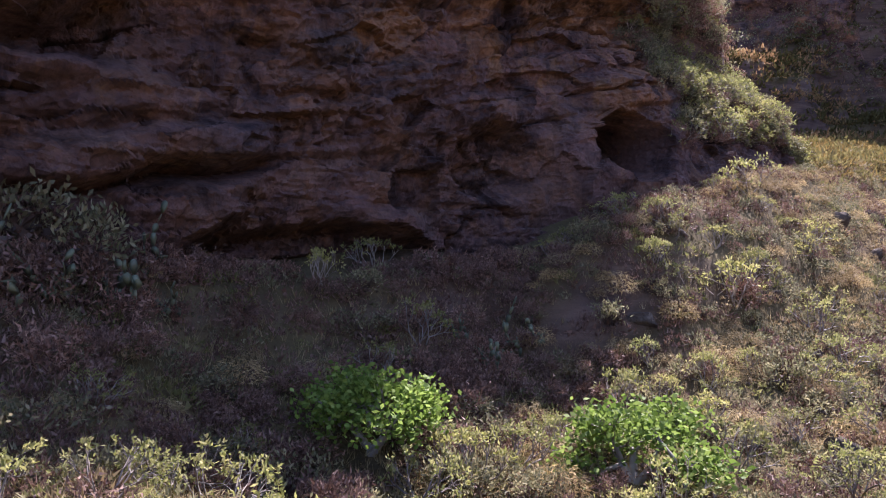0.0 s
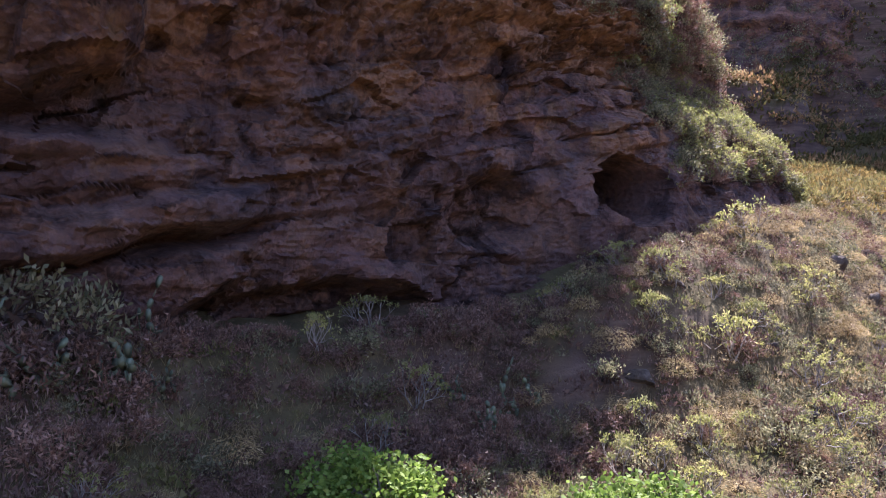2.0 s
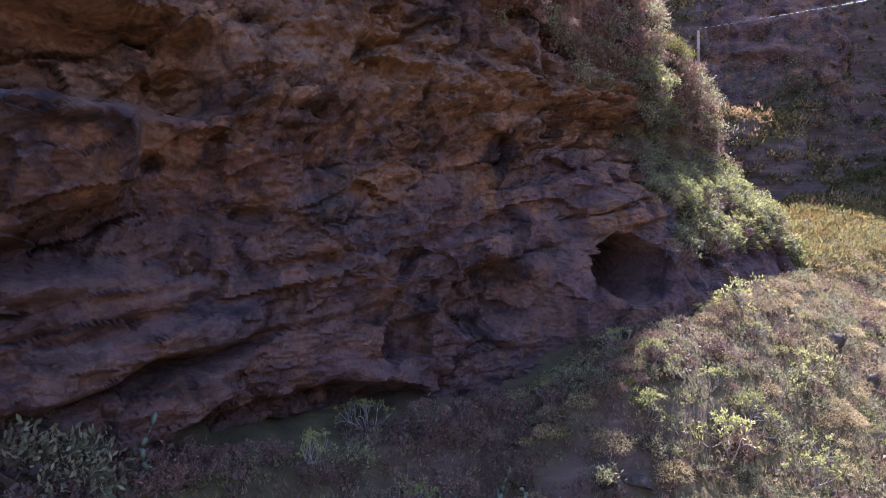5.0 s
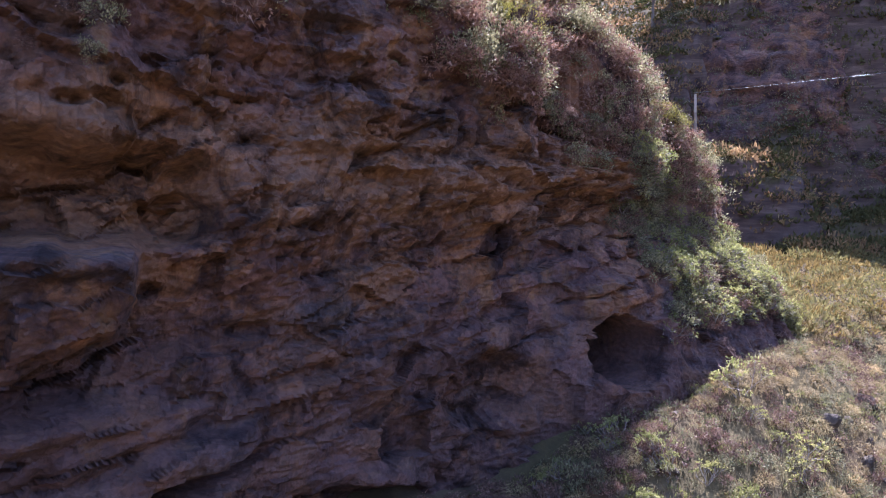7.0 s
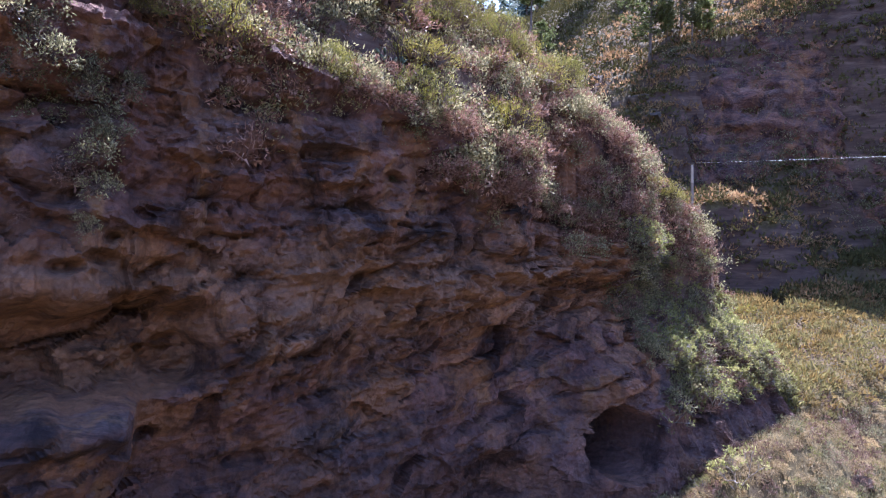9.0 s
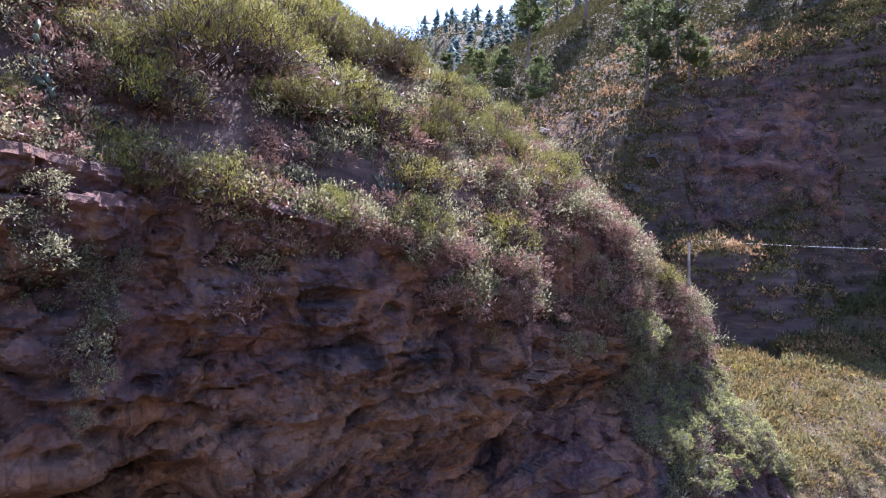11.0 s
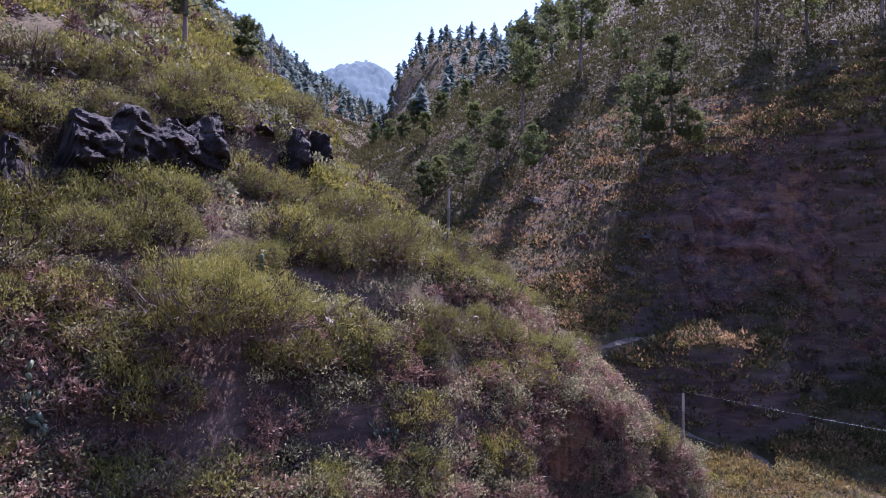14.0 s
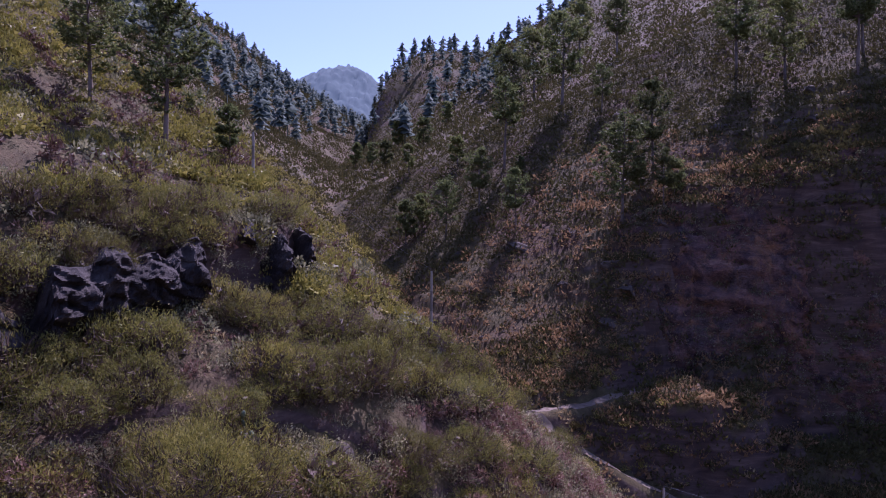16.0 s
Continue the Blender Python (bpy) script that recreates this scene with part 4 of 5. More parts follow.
# the slope above the cliff
def clear(x, y):
    """Where nothing woody grows: roads, the footpath, and under the placed plants."""
    ok = (near_line(x, y, ROAD)[0] > 1.7) & (near_line(x, y, UPPER_ROAD)[0] > 1.7) & ((near_line(x, y, TRAIL)[0] > 0.7) | ~(((x > -13.5) & (x < -10)) | ((x > -6) & (x < -1.5))))
    for bx, by, r in WIDE + ((-6.8, 22.5, 2.4), (-1.7, 16.3, 1.2), (4.25, 16.2, 1.2)):
        ok &= np.hypot(x - bx, y - by) > r * 0.8
    return ok


def on_spur(x, y):
    s, e = to_se(x, y)
    return (e > edge(s) + 0.3) & (e < 60) & (s > -14) & (s < 36) & (y < 66) & (x / y > -0.75) & clear(x, y) & (hill(x, y) < surface(x, y) + 0.6)


# bushes rooted on the cliff's end face and hanging at its brow
n = 420
cs, cf = rng.uniform(22.8, 36, n), rng.uniform(0.12, 1.0, n) ** 0.8
ok = rng.uniform(size=n) < ramp(22.5, 27, cs) + 0.5 * cf
for a, f in zip(cs[ok], cf[ok]):
    zf = float(front(np.array(a), np.array(0.0)))
    zt = float(spur(np.array(a), np.array(1.0)))
    zz = zf + (max(zt - zf, 0.5)) * f
    ee = -float(face(np.array(a), np.array(zz))) + float(end_bend(np.array(a))) + float(lean(np.array(a), np.array(zz)))
    px, py = from_se(a, ee + 0.15)
    put(["leafy", "dry", "leafy", "spurge", "spurge"][rng.randint(5)], px, py, zz - 0.1, rng.uniform(0.65, 1.3), 0.95, 0.55)
n = 50
for a in np.concatenate([rng.uniform(-5, 24, n), rng.uniform(14, 29, 40)]):
    ee = rng.uniform(0.2, 1.6)
    zt = float(spur(np.array(a), np.array(1.0)))
    px, py = from_se(a, float(edge(np.array(a))) + ee - 0.35)
    put(["dry", "leafy", "dry", "leafy"][rng.randint(4)], px, py, zt - rng.uniform(-0.1, 0.5), rng.uniform(0.55, 1.05), 0.8, 0.55)
for a, zz in ((0.0, 22.6), (0.3, 23.6), (0.6, 24.2), (-0.3, 22.0), (12.6, 22.4), (9.6, 22.7), (8.2, 18.2), (4.7, 18.9), (-1.4, 21.2), (17.4, 22.0), (15.6, 21.8), (6.6, 18.6), (-0.8, 23.4), (-1.6, 24.2), (-2.4, 23.6), (-0.2, 24.6), (-1.1, 25.0), (1.0, 24.6), (-3.0, 24.6)):
    px, py = from_se(a, -float(face(np.array(a), np.array(zz))) + 0.05)
    put("leafy" if zz > 22 else "dry", px, py, zz, 0.72 if a < 1 and zz > 21.9 else 0.4, 0.8, 0.95)
for x, y, z, r in ((-7.75, 16.4, 22.9, 0.65), (-7.5, 16.9, 23.3, 0.55), (-8.35, 15.8, 24.8, 0.65), (-8.1, 16.6, 24.2, 0.6), (-7.6, 16.5, 22.0, 0.55), (-7.8, 16.2, 21.2, 0.4), (-8.9, 15.3, 25.6, 0.6), (-8.5, 16.0, 26.2, 0.6)):
    plant_at(leafies, rng.randint(4), x + 0.31, y - 0.4, z - 0.35, r * 1.1, rng.uniform(0, 6), 1.0, out=0.6)


# bushes along the lip in front of the great broom
for k, (a, b) in enumerate(((3.0, 1.2), (4.5, 1.0), (6.0, 1.4), (2.0, 2.2), (1.0, 1.5), (0.0, 1.0), (-1.0, 0.8), (7.0, 2.0), (5.5, 0.6), (3.6, 2.1), (2.6, 0.4), (1.2, 0.3), (-0.4, 0.2), (6.8, 0.8), (4.0, 0.3), (5.2, 1.9), (-1.6, 1.6), (0.6, 2.4), (8.2, 1.2), (7.6, 0.4), (2.9, 2.9))):
    px, py = from_se(a, b)
    plant_at((dries, leafies, brooms)[(k * 7) % 5 % 3], k % 4, px, py, float(spur(np.array(a), np.array(max(b, 1.0)))) + 0.05, 0.8 + 0.35 * ((k * 0.37) % 1), k * 1.3, 0.95, out=0.25)


# the slope at the cliff's foot
def on_front(x, y):
    s, e = to_se(x, y)
    gap = np.minimum(np.hypot(x - 10.1, y - 17.8), np.minimum(np.hypot(x - 11.5, y - 22.8), np.hypot(x - 6.5, y - 23.3)))
    return (e < np.interp(s, (12, 14, 19, 21), (1.7, 1.3, 1.0, 0.2))) & (e > -15) & (s > -9) & (s < 62) & (y > 3) & (np.hypot(x, y) > 4) & (gap > 0.5) & clear(x, y)


x, y = scatter(rng, -14, 34, 3, 60, 0.78, lambda x, y: on_front(x, y) * np.where(y < 9, 0.35, 1.0) * np.where((to_se(x, y)[0] < 14) & (to_se(x, y)[1] > -6), 0.9, 0.72))
s, e = to_se(x, y)
z = land(x, y)
roll = rng.uniform(size=len(x))
for i in np.argsort(np.hypot(x - 4, y - 18)):
    shade = s[i] < 14 and e[i] > -5
    r = roll[i]
    if shade:
        kind = "dry" if r < 0.66 else "leafy" if r < 0.78 else "straw" if r < 0.93 else "spurge"
    else:
        kind = "spurge" if r < 0.33 else "straw" if r < 0.60 else "leafy" if r < 0.84 else "dry"
    put(kind, x[i], y[i], z[i] - 0.08, rng.uniform(0.5, 1.1) * (0.8 if kind == "straw" else 1.0), rng.uniform(0.8, 1.2))
for kind, x, y, r in (("spurge", 10.0, 24.6, 1.45), ("spurge", 5.2, 20.3, 1.25), ("spurge", 6.8, 16.9, 1.2), ("straw", 5.7, 23.9, 0.85), ("straw", 5.6, 22.7, 0.6),
                      ("spurge", 13.1, 30.6, 1.4), ("straw", 15.2, 27.4, 0.9), ("spurge", 0.6, 15.4, 1.2), ("spurge", 1.6, 16.3, 1.0), ("straw", 2.5, 15.4, 0.8), ("dry", -7.3, 13.5, 1.0), ("spurge", 8.2, 26.2, 1.0), ("leafy", -8.3, 16.1, 1.6), ("dry", -8.0, 15.4, 1.4), ("leafy", -9.2, 15.6, 1.7), ("dry", -7.1, 16.2, 1.1), ("dry", -8.9, 14.6, 1.3)):
    plant_at(KINDS[kind], rng.randint(3), x, y, float(land(np.array(x), np.array(y))) - 0.1, r, rng.uniform(0, 6), 1.1)


# bushes on the slope above the cliff
x, y = scatter(rng, -34, 22, 12, 50, 0.95, lambda x, y: on_spur(x, y) * (0.93 * (to_se(x, y)[1] < 13)))
s, e = to_se(x, y)
z = surface(x, y)
roll = rng.uniform(size=len(x))
patch = fbm(x * 0.25, y * 0.25, 7.0, 2)
for i in np.argsort(e):
    pb = 0.08 + 0.42 * ramp(2.5, 9, e[i]) + 0.6 * patch[i]
    kind = "broom" if roll[i] < pb else "dry" if roll[i] < pb + (1 - pb) * 0.62 else "leafy" if roll[i] < pb + (1 - pb) * 0.88 else "straw"
    put(kind, x[i], y[i], z[i] - 0.12, rng.uniform(0.75, 1.3) * (1.75 if kind == "broom" else 0.95), rng.uniform(0.85, 1.15))



# upper slope, farther off
def whole(pair):
    """Wood and leaves of a small bush in one set of arrays."""
    (v1, f1), (v2, f2) = [q.arrays() for q in pair]
    return np.concatenate([v1, v2]), np.concatenate([f1, f2 + len(v1)])


def tuft_dome(rng, blades=360, blade=(0.06, 0.13), width=0.04):
    """A small green dome with its own inner mass."""
    sp = Soup()
    inside(sp, rng, 60, 0.62, 0.75, (0.15, 0.3), 0.16)
    a, h = rng.uniform(0, 6.28, blades), rng.uniform(0.1, 1, blades)
    nrm = np.stack([np.cos(a) * np.sqrt(1 - h * h), np.sin(a) * np.sqrt(1 - h * h), h], 1)
    o = rng.uniform(0, 50)
    size = 0.8 + 0.2 * vnoise(nrm[:, 0] * 2.2 + o, nrm[:, 1] * 2.2, nrm[:, 2] * 2.2)
    sp.blades(rng, nrm * size[:, None] * [1, 1, 0.72], unit(nrm * 0.4 + [0, 0, 0.7] + rng.normal(size=(blades, 3)) * 0.3), rng.uniform(*blade, blades), width)
    return sp.arrays()


small_broom = [tuft_dome(rng) for k in range(4)]
far_broom = [tuft_dome(rng, 110, (0.1, 0.2), 0.08) for k in range(4)]
small_dry = [dry_shrub(rng, 5, 60, 4, 0.055)[0].arrays() for k in range(3)]
full_leaf = [leafy_shrub(rng, 8, 290, (0.07, 0.14), (0.034, 0.06))[1].arrays() for k in range(3)]
rich_dry = [whole(dry_shrub(rng, 5, 170, 4, 0.026)) for k in range(3)]
small_leaf = [leafy_shrub(rng, 4, 160, (0.12, 0.22), (0.06, 0.1))[1].arrays() for k in range(3)]
x, y = scatter(rng, -62, 22, 24, 68, 1.3, lambda x, y: on_spur(x, y) * (to_se(x, y)[1] >= 13) * 0.9)
r = rng.uniform(size=len(x))
z = land(x, y)
size = rng.uniform(1.0, 1.9, len(x))
for name, label, protos, mat, a, b, kind in (("broom_scrub", "olive-green broom scrub covering the upper slope", small_broom, BROOM, 0.0, 0.62, "broom"),
                                             ("dry_scrub", "bare brown dead scrub between the brooms", small_dry, DRY, 0.62, 0.85, "dry"), ("leafy_scrub", "grey-green low scrub on rocky slope", small_leaf, GREY, 0.85, 1.0, "leafy")):
    i = (r >= a) & (r < b)
    extra = np.array(SPARE[kind]).reshape(-1, 4)
    low = to_se(extra[:, 0], extra[:, 1])[1] < 0.4
    if kind != "broom":
        low = to_se(extra[:, 0], extra[:, 1])[1] < 8
    foot, extra = extra[low], extra[~low]
    if kind != "broom" and len(foot):
        joined("foot_" + name, "low brown and grey bushes beside the cliff", "scrub", rich_dry if kind == "dry" else full_leaf, foot[:, 0], foot[:, 1], foot[:, 2], foot[:, 3], mat, rng)
    joined(name, label, "scrub", protos, np.concatenate([x[i], extra[:, 0]]), np.concatenate([y[i], extra[:, 1]]), np.concatenate([z[i] - 0.1, extra[:, 2]]), np.concatenate([size[i], extra[:, 3]]), mat, rng)
extra = np.array(SPARE["straw"] + SPARE["spurge"]).reshape(-1, 4)
if len(extra):
    joined("straw_patch", "golden dry grass tussocks among the spurge", "grass", [straw_mound(rng, 350).arrays()], extra[:, 0], extra[:, 1], extra[:, 2], extra[:, 3], STRAW, rng)


# far hillside across the valley
def lump(rng, n, size, width):
    """A low round bush: tufts standing out of a ragged middle."""
    sp = Soup()
    inside(sp, rng, 6, 0.45, 0.7, (0.2, 0.4), 0.3)
    a, h = rng.uniform(0, 6.28, n), rng.uniform(0, 1, n)
    nrm = np.stack([np.cos(a) * np.sqrt(1 - h * h), np.sin(a) * np.sqrt(1 - h * h), h], 1)
    sp.blades(rng, nrm * [0.72, 0.72, 0.58], unit(nrm * 0.6 + [0, 0, 0.55] + rng.normal(size=(n, 3)) * 0.4), rng.uniform(0.35, 0.9, n) * size, width)
    return sp.arrays()


lumps = [lump(rng, 30, 0.34, 0.13) for k in range(8)]
OLIVE = scrub_material("hill_olive", (0.05, 0.047, 0.018), (0.088, 0.08, 0.031), (0.135, 0.118, 0.05), 0.2)
RUST = scrub_material("hill_rust", (0.18, 0.108, 0.056), (0.27, 0.168, 0.086), (0.38, 0.25, 0.135), 0.4)
PALE_STRAW = scrub_material("hill_straw", (0.22, 0.15, 0.072), (0.32, 0.23, 0.112), (0.43, 0.325, 0.175), 0.25)
def on_hill(x, y):
    return (y > 57.5) & (x / y > -0.2) & (x / y < 0.85) & ((hill(x, y) > land(x, y) - 3) | (near_line(x, y, ROAD)[0] < 12)) & (near_line(x, y, ROAD)[0] > 1.2) & (near_line(x, y, UPPER_ROAD)[0] > 1.1)


x, y = scatter(rng, -10, 100, 52, 130, 0.9, lambda x, y: on_hill(x, y) * 0.92)
x2, y2 = scatter(rng, -120, 180, 130, 420, 2.9, lambda x, y: (x / y > -0.45) * (x / y < 0.7) * 0.8)
x4, y4 = scatter(rng, -330, 60, 420, 640, 4.6, lambda x, y: (x / y > -0.5) * (x / y < 0.1) * 0.9)
x2, y2 = np.concatenate([x2, x4]), np.concatenate([y2, y4])
x3, y3 = scatter(rng, 8, 64, 56, 84, 0.6, lambda x, y: on_hill(x, y) * ((x / y > 0.28) | (near_line(x, y, MOUND)[0] < 9)) * 0.75)
x, y = np.concatenate([x, x3]), np.concatenate([y, y3])
hx, hy = np.concatenate([x, x2]), np.concatenate([y, y2])
hz = land(hx, hy)
hs = np.concatenate([0.75 + 1.2 * rng.uniform(0, 1, len(x)) ** 1.8, rng.uniform(1.7, 3.2, len(x2)) * np.where(y2 > 420, 1.6, 1.0)])
r = rng.uniform(size=len(hx)) + 0.25 * fbm(hx * 0.07, hy * 0.07, 3.0, 2) - 0.02 * np.clip(hy - 84, 0, 30) - 0.3 * ramp(34, 42, hx) + 0.3 * ramp(24, 18, hx) * ramp(92, 84, hy)
for name, label, mat, lo, hi in (("hill_scrub", "olive-brown scrub across the valley hillside", OLIVE, -9, 0.6), ("hill_dry_scrub", "rust-brown dead scrub across the valley", RUST, 0.6, 0.9), ("hill_straw", "straw-coloured dry grass across the valley", PALE_STRAW, 0.9, 9)):
    i = (r >= lo) & (r < hi)
    joined(name, label, "scrub", lumps, hx[i], hy[i], hz[i] - 0.1, hs[i] * (0.7 if mat == PALE_STRAW else 1.0), mat, rng)

# scrub down the spur's far flank into the ravine
x, y = scatter(rng, -14, 24, 36, 72, 0.95, lambda x, y: (to_se(x, y)[1] > 9) * (to_se(x, y)[0] > 10) * (near_line(x, y, ROAD)[0] > 1.5) * (near_line(x, y, UPPER_ROAD)[0] > 1.3) * 0.9)
r = rng.uniform(size=len(x)) + 0.4 * fbm(x * 0.2, y * 0.2, 8.0, 2)
for name, label, protos, mat, lo, hi in (("ravine_broom", "olive broom scrub down the ravine flank", far_broom, BROOM, -9, 0.5), ("ravine_scrub", "olive-brown low scrub down the ravine flank", lumps, OLIVE, 0.5, 9)):
    i = (r >= lo) & (r < hi)
    joined(name, label, "scrub", protos, x[i], y[i], land(x[i], y[i]) - 0.1, rng.uniform(0.5, 1.1, i.sum()), mat, rng)

x, y = scatter(rng, -70, 6, 62, 136, 1.5, lambda x, y: (hill(x, y) < land(x, y) - 1) * (x / y > -0.62) * 0.92)
r = rng.uniform(size=len(x))
for name, label, protos, mat, lo, hi in (("valley_side_broom", "olive broom scrub on the valley side", far_broom, BROOM, -9, 0.3), ("valley_side_scrub", "olive-brown scrub on the valley side", lumps, OLIVE, 0.3, 9)):
    i = (r >= lo) & (r < hi)
    joined(name, label, "scrub", protos, x[i], y[i], land(x[i], y[i]) - 0.1, rng.uniform(0.9, 1.7, i.sum()), mat, rng)

# undergrowth that fills the gaps between the bushes
def thicket(name, label, mat, x, y, size, sink=0.05):
    joined(name, label, "undergrowth", bushy, x, y, (land if name.startswith("foot") else surface)(x, y) - sink, size, mat, rng)


bushy = [lump(rng, 90, 0.34, 0.075) for k in range(4)]
x, y = scatter(rng, -20, 16, 12, 42, 0.62, lambda x, y: on_spur(x, y) * (to_se(x, y)[1] < 10) * (to_se(x, y)[0] > -8) * 0.9)
r = rng.uniform(size=len(x)) + 0.5 * fbm(x * 0.4, y * 0.4, 23.0, 2)
for name, label, mat, lo, hi in (("brown_undergrowth", "brown dead undergrowth on the cliff top", DRY, -9, 0.58), ("grey_undergrowth", "grey-green undergrowth on the cliff top", GREY, 0.58, 0.86), ("straw_undergrowth", "pale straw undergrowth on the cliff top", STRAW, 0.86, 9)):
    i = (r >= lo) & (r < hi)
    thicket(name, label, mat, x[i], y[i], rng.uniform(0.35, 0.75, i.sum()))
x, y = scatter(rng, -14, 30, 9.5, 44, 0.46, lambda x, y: on_front(x, y) * np.where((to_se(x, y)[0] < 17) & (to_se(x, y)[1] > -6), 0.95, 0.5))
s, e = to_se(x, y)
r = rng.uniform(size=len(x)) + 0.5 * fbm(x * 0.4, y * 0.4, 29.0, 2) + 0.42 * ((s > 16) | (e < -6))
for name, label, mat, lo, hi in (("foot_undergrowth", "dead brown undergrowth at the cliff foot", DRY, -9, 0.8), ("foot_green_undergrowth", "grey-green undergrowth at the cliff foot", GREY, 0.8, 0.98), ("foot_spurge", "pale green low spurge on the sunny slope", SPURGE, 0.98, 1.2), ("foot_straw", "golden straw on the sunny slope", STRAW, 1.2, 9)):
    i = (r >= lo) & (r < hi)
    thicket(name, label, mat, x[i], y[i], rng.uniform(0.3, 0.7, i.sum()))

# bushes packed on the steep brow between the rim and the brooms
n = 470
bs, be = rng.uniform(-6, 28, n), -0.3 + 4.3 * rng.uniform(size=n)
be = be + edge(bs)
keep = clear(*from_se(bs, be))
bs, be = bs[keep], be[keep]
n = len(bs)
x, y = from_se(bs, be)
z = np.maximum(spur(bs, np.maximum(be, 1.0)), spur(bs, np.full(n, 1.0))) + 0.2
r = rng.uniform(size=n)
hangs = 230
hang = rng.uniform(-5, 23, hangs)
hang = hang[fbm(hang * 0.45, 3.0, 5.0, 2) > -0.08]
hangs = len(hang)
hang_z = spur(hang, np.full(hangs, 1.0)) - 0.3 - 2.6 * ramp(-0.15, 0.35, fbm(hang * 0.45, 3.0, 5.0, 2)) * rng.uniform(0, 1, hangs) ** 1.3
hang_x, hang_y = from_se(hang, lean(hang, hang_z) - face(hang, hang_z) + rng.uniform(-0.15, 0.35, hangs))
brow = rng.uniform(11, 33, 240)
brow_z = spur(brow, np.full(240, 1.0)) - 0.9 + (spur(brow, edge(brow)) - spur(brow, np.full(240, 1.0)) + 0.9) * rng.uniform(0, 1, 240)
brow_x, brow_y = from_se(brow, edge(brow) + rng.uniform(-0.25, 0.1, 240))
lip = np.concatenate([rng.uniform(-6, 22, 110), rng.uniform(22, 35, 100)])
lip_e = edge(lip) + rng.uniform(-0.2, 0.9, 210)
lip_x, lip_y = from_se(lip, lip_e + end_bend(lip))
lip_z = np.maximum(spur(lip, np.maximum(lip_e, 1.0)), spur(lip, np.full(210, 1.0))) + 0.25
brow_x, brow_y, brow_z = np.concatenate([brow_x, lip_x]), np.concatenate([brow_y, lip_y]), np.concatenate([brow_z, lip_z])
hang_x, hang_y, hang_z, hangs = np.concatenate([hang_x, brow_x]), np.concatenate([hang_y, brow_y]), np.concatenate([hang_z, brow_z]), hangs + 450
x, y, z, r = np.concatenate([x, hang_x]), np.concatenate([y, hang_y]), np.concatenate([z, hang_z - 0.2]), np.concatenate([r, rng.uniform(size=hangs)])
i = r < 0.45
joined("brow_dry_scrub", "brown-grey dead bushes crowding the cliff brow", "scrub", rich_dry, x[i], y[i], z[i], rng.uniform(0.7, 1.3, i.sum()), DRY, rng)
joined("brow_leafy_scrub", "grey-green bushes crowding the cliff brow", "scrub", full_leaf, x[~i], y[~i], z[~i], rng.uniform(0.7, 1.25, (~i).sum()), GREY, rng)
# bushes in front of the rock band
n = 150
bs = rng.uniform(-5, 18, n)
be = shelf_line(bs) + rng.choice([-1.6, -1.1, 0.4, 1.0, 1.6], n) + rng.uniform(-0.3, 0.3, n)
x, y = from_se(bs, be)
joined("band_scrub", "olive bushes along the dark rock band", "scrub", full_leaf, x, y, surface(x, y) - 0.1, rng.uniform(0.6, 1.2, n), GREY, rng)
# tufts on the shaded cliff across the valley
n = 1700
fx, fv = rng.uniform(25, 68, n), rng.uniform(0.03, 1, n)
L = far_line(fx)
fz = hill(fx, L - 4.2) - 0.8 + (hill(fx, L + 3.4) - hill(fx, L - 4.2) + 0.7) * fv
joined("cliff_tufts", "grey-green tufts on the shaded far cliff", "scrub", lumps, fx, L - 4.4 + 7.0 * fv ** 1.2, fz, rng.uniform(0.35, 0.95, n), GREY, rng)

# the grassy valley floor past the cliff's end
x, y = scatter(rng, 14, 62, 34, 70, 0.52, lambda x, y: (to_se(x, y)[1] > -1) * ((hill(x, y) < land(x, y) - 0.5) | (y < 58)) * (to_se(x, y)[0] > 34) * (x / y < 0.85) * (near_line(x, y, ROAD)[0] > 1.3) * 0.85)
r = rng.uniform(size=len(x)) + 0.4 * fbm(x * 0.15, y * 0.15, 3.0, 2)
low = [lump(rng, 44, 0.42, 0.1) for k in range(5)]
VALLEY_OLIVE = leaf_material("valley_olive", (0.1, 0.09, 0.03), (0.17, 0.15, 0.055), (0.26, 0.22, 0.09), 0.45)
GOLD = leaf_material("golden_grass", (0.16, 0.115, 0.035), (0.27, 0.195, 0.062), (0.40, 0.30, 0.11), 0.45)
for name, label, mat, lo, hi in (("valley_grass", "golden dry grass on the valley floor", GOLD, -9, 0.48), ("valley_scrub", "olive low scrub on the valley floor", VALLEY_OLIVE, 0.48, 9)):
    i = (r >= lo) & (r < hi)
    joined(name, label, "grass", low, x[i], y[i], land(x[i], y[i]) - 0.12, rng.uniform(0.5, 1.1, i.sum()) * (1 + 0.7 * np.clip(fbm(x[i] * 0.5, y[i] * 0.5, 6.0, 2), -0.6, 0.8)), mat, rng)

# grass between the bushes
tuft = []
for k in range(4):
    sp = Soup()
    sp.blades(rng, rng.normal(size=(9, 3)) * [0.09, 0.09, 0], unit(rng.normal(size=(9, 3)) * 0.6 + [0, 0, 1]), rng.uniform(0.5, 1.1, 9), 0.04)
    tuft.append(sp.arrays())
x, y = scatter(rng, -12, 34, -2, 62, 0.25, lambda x, y: (to_se(x, y)[1] < 0) * (to_se(x, y)[1] > -24) * (near_line(x, y, ROAD)[0] > 1.5) * np.clip(0.75 + 0.8 * fbm(x * 0.3, y * 0.3, 2.0, 3), 0.1, 1))
joined("dry_grass", "straw-coloured dry grass below the cliff", "grass", tuft, x, y, land(x, y) - 0.03, rng.uniform(0.22, 0.5, len(x)), STRAW, rng)
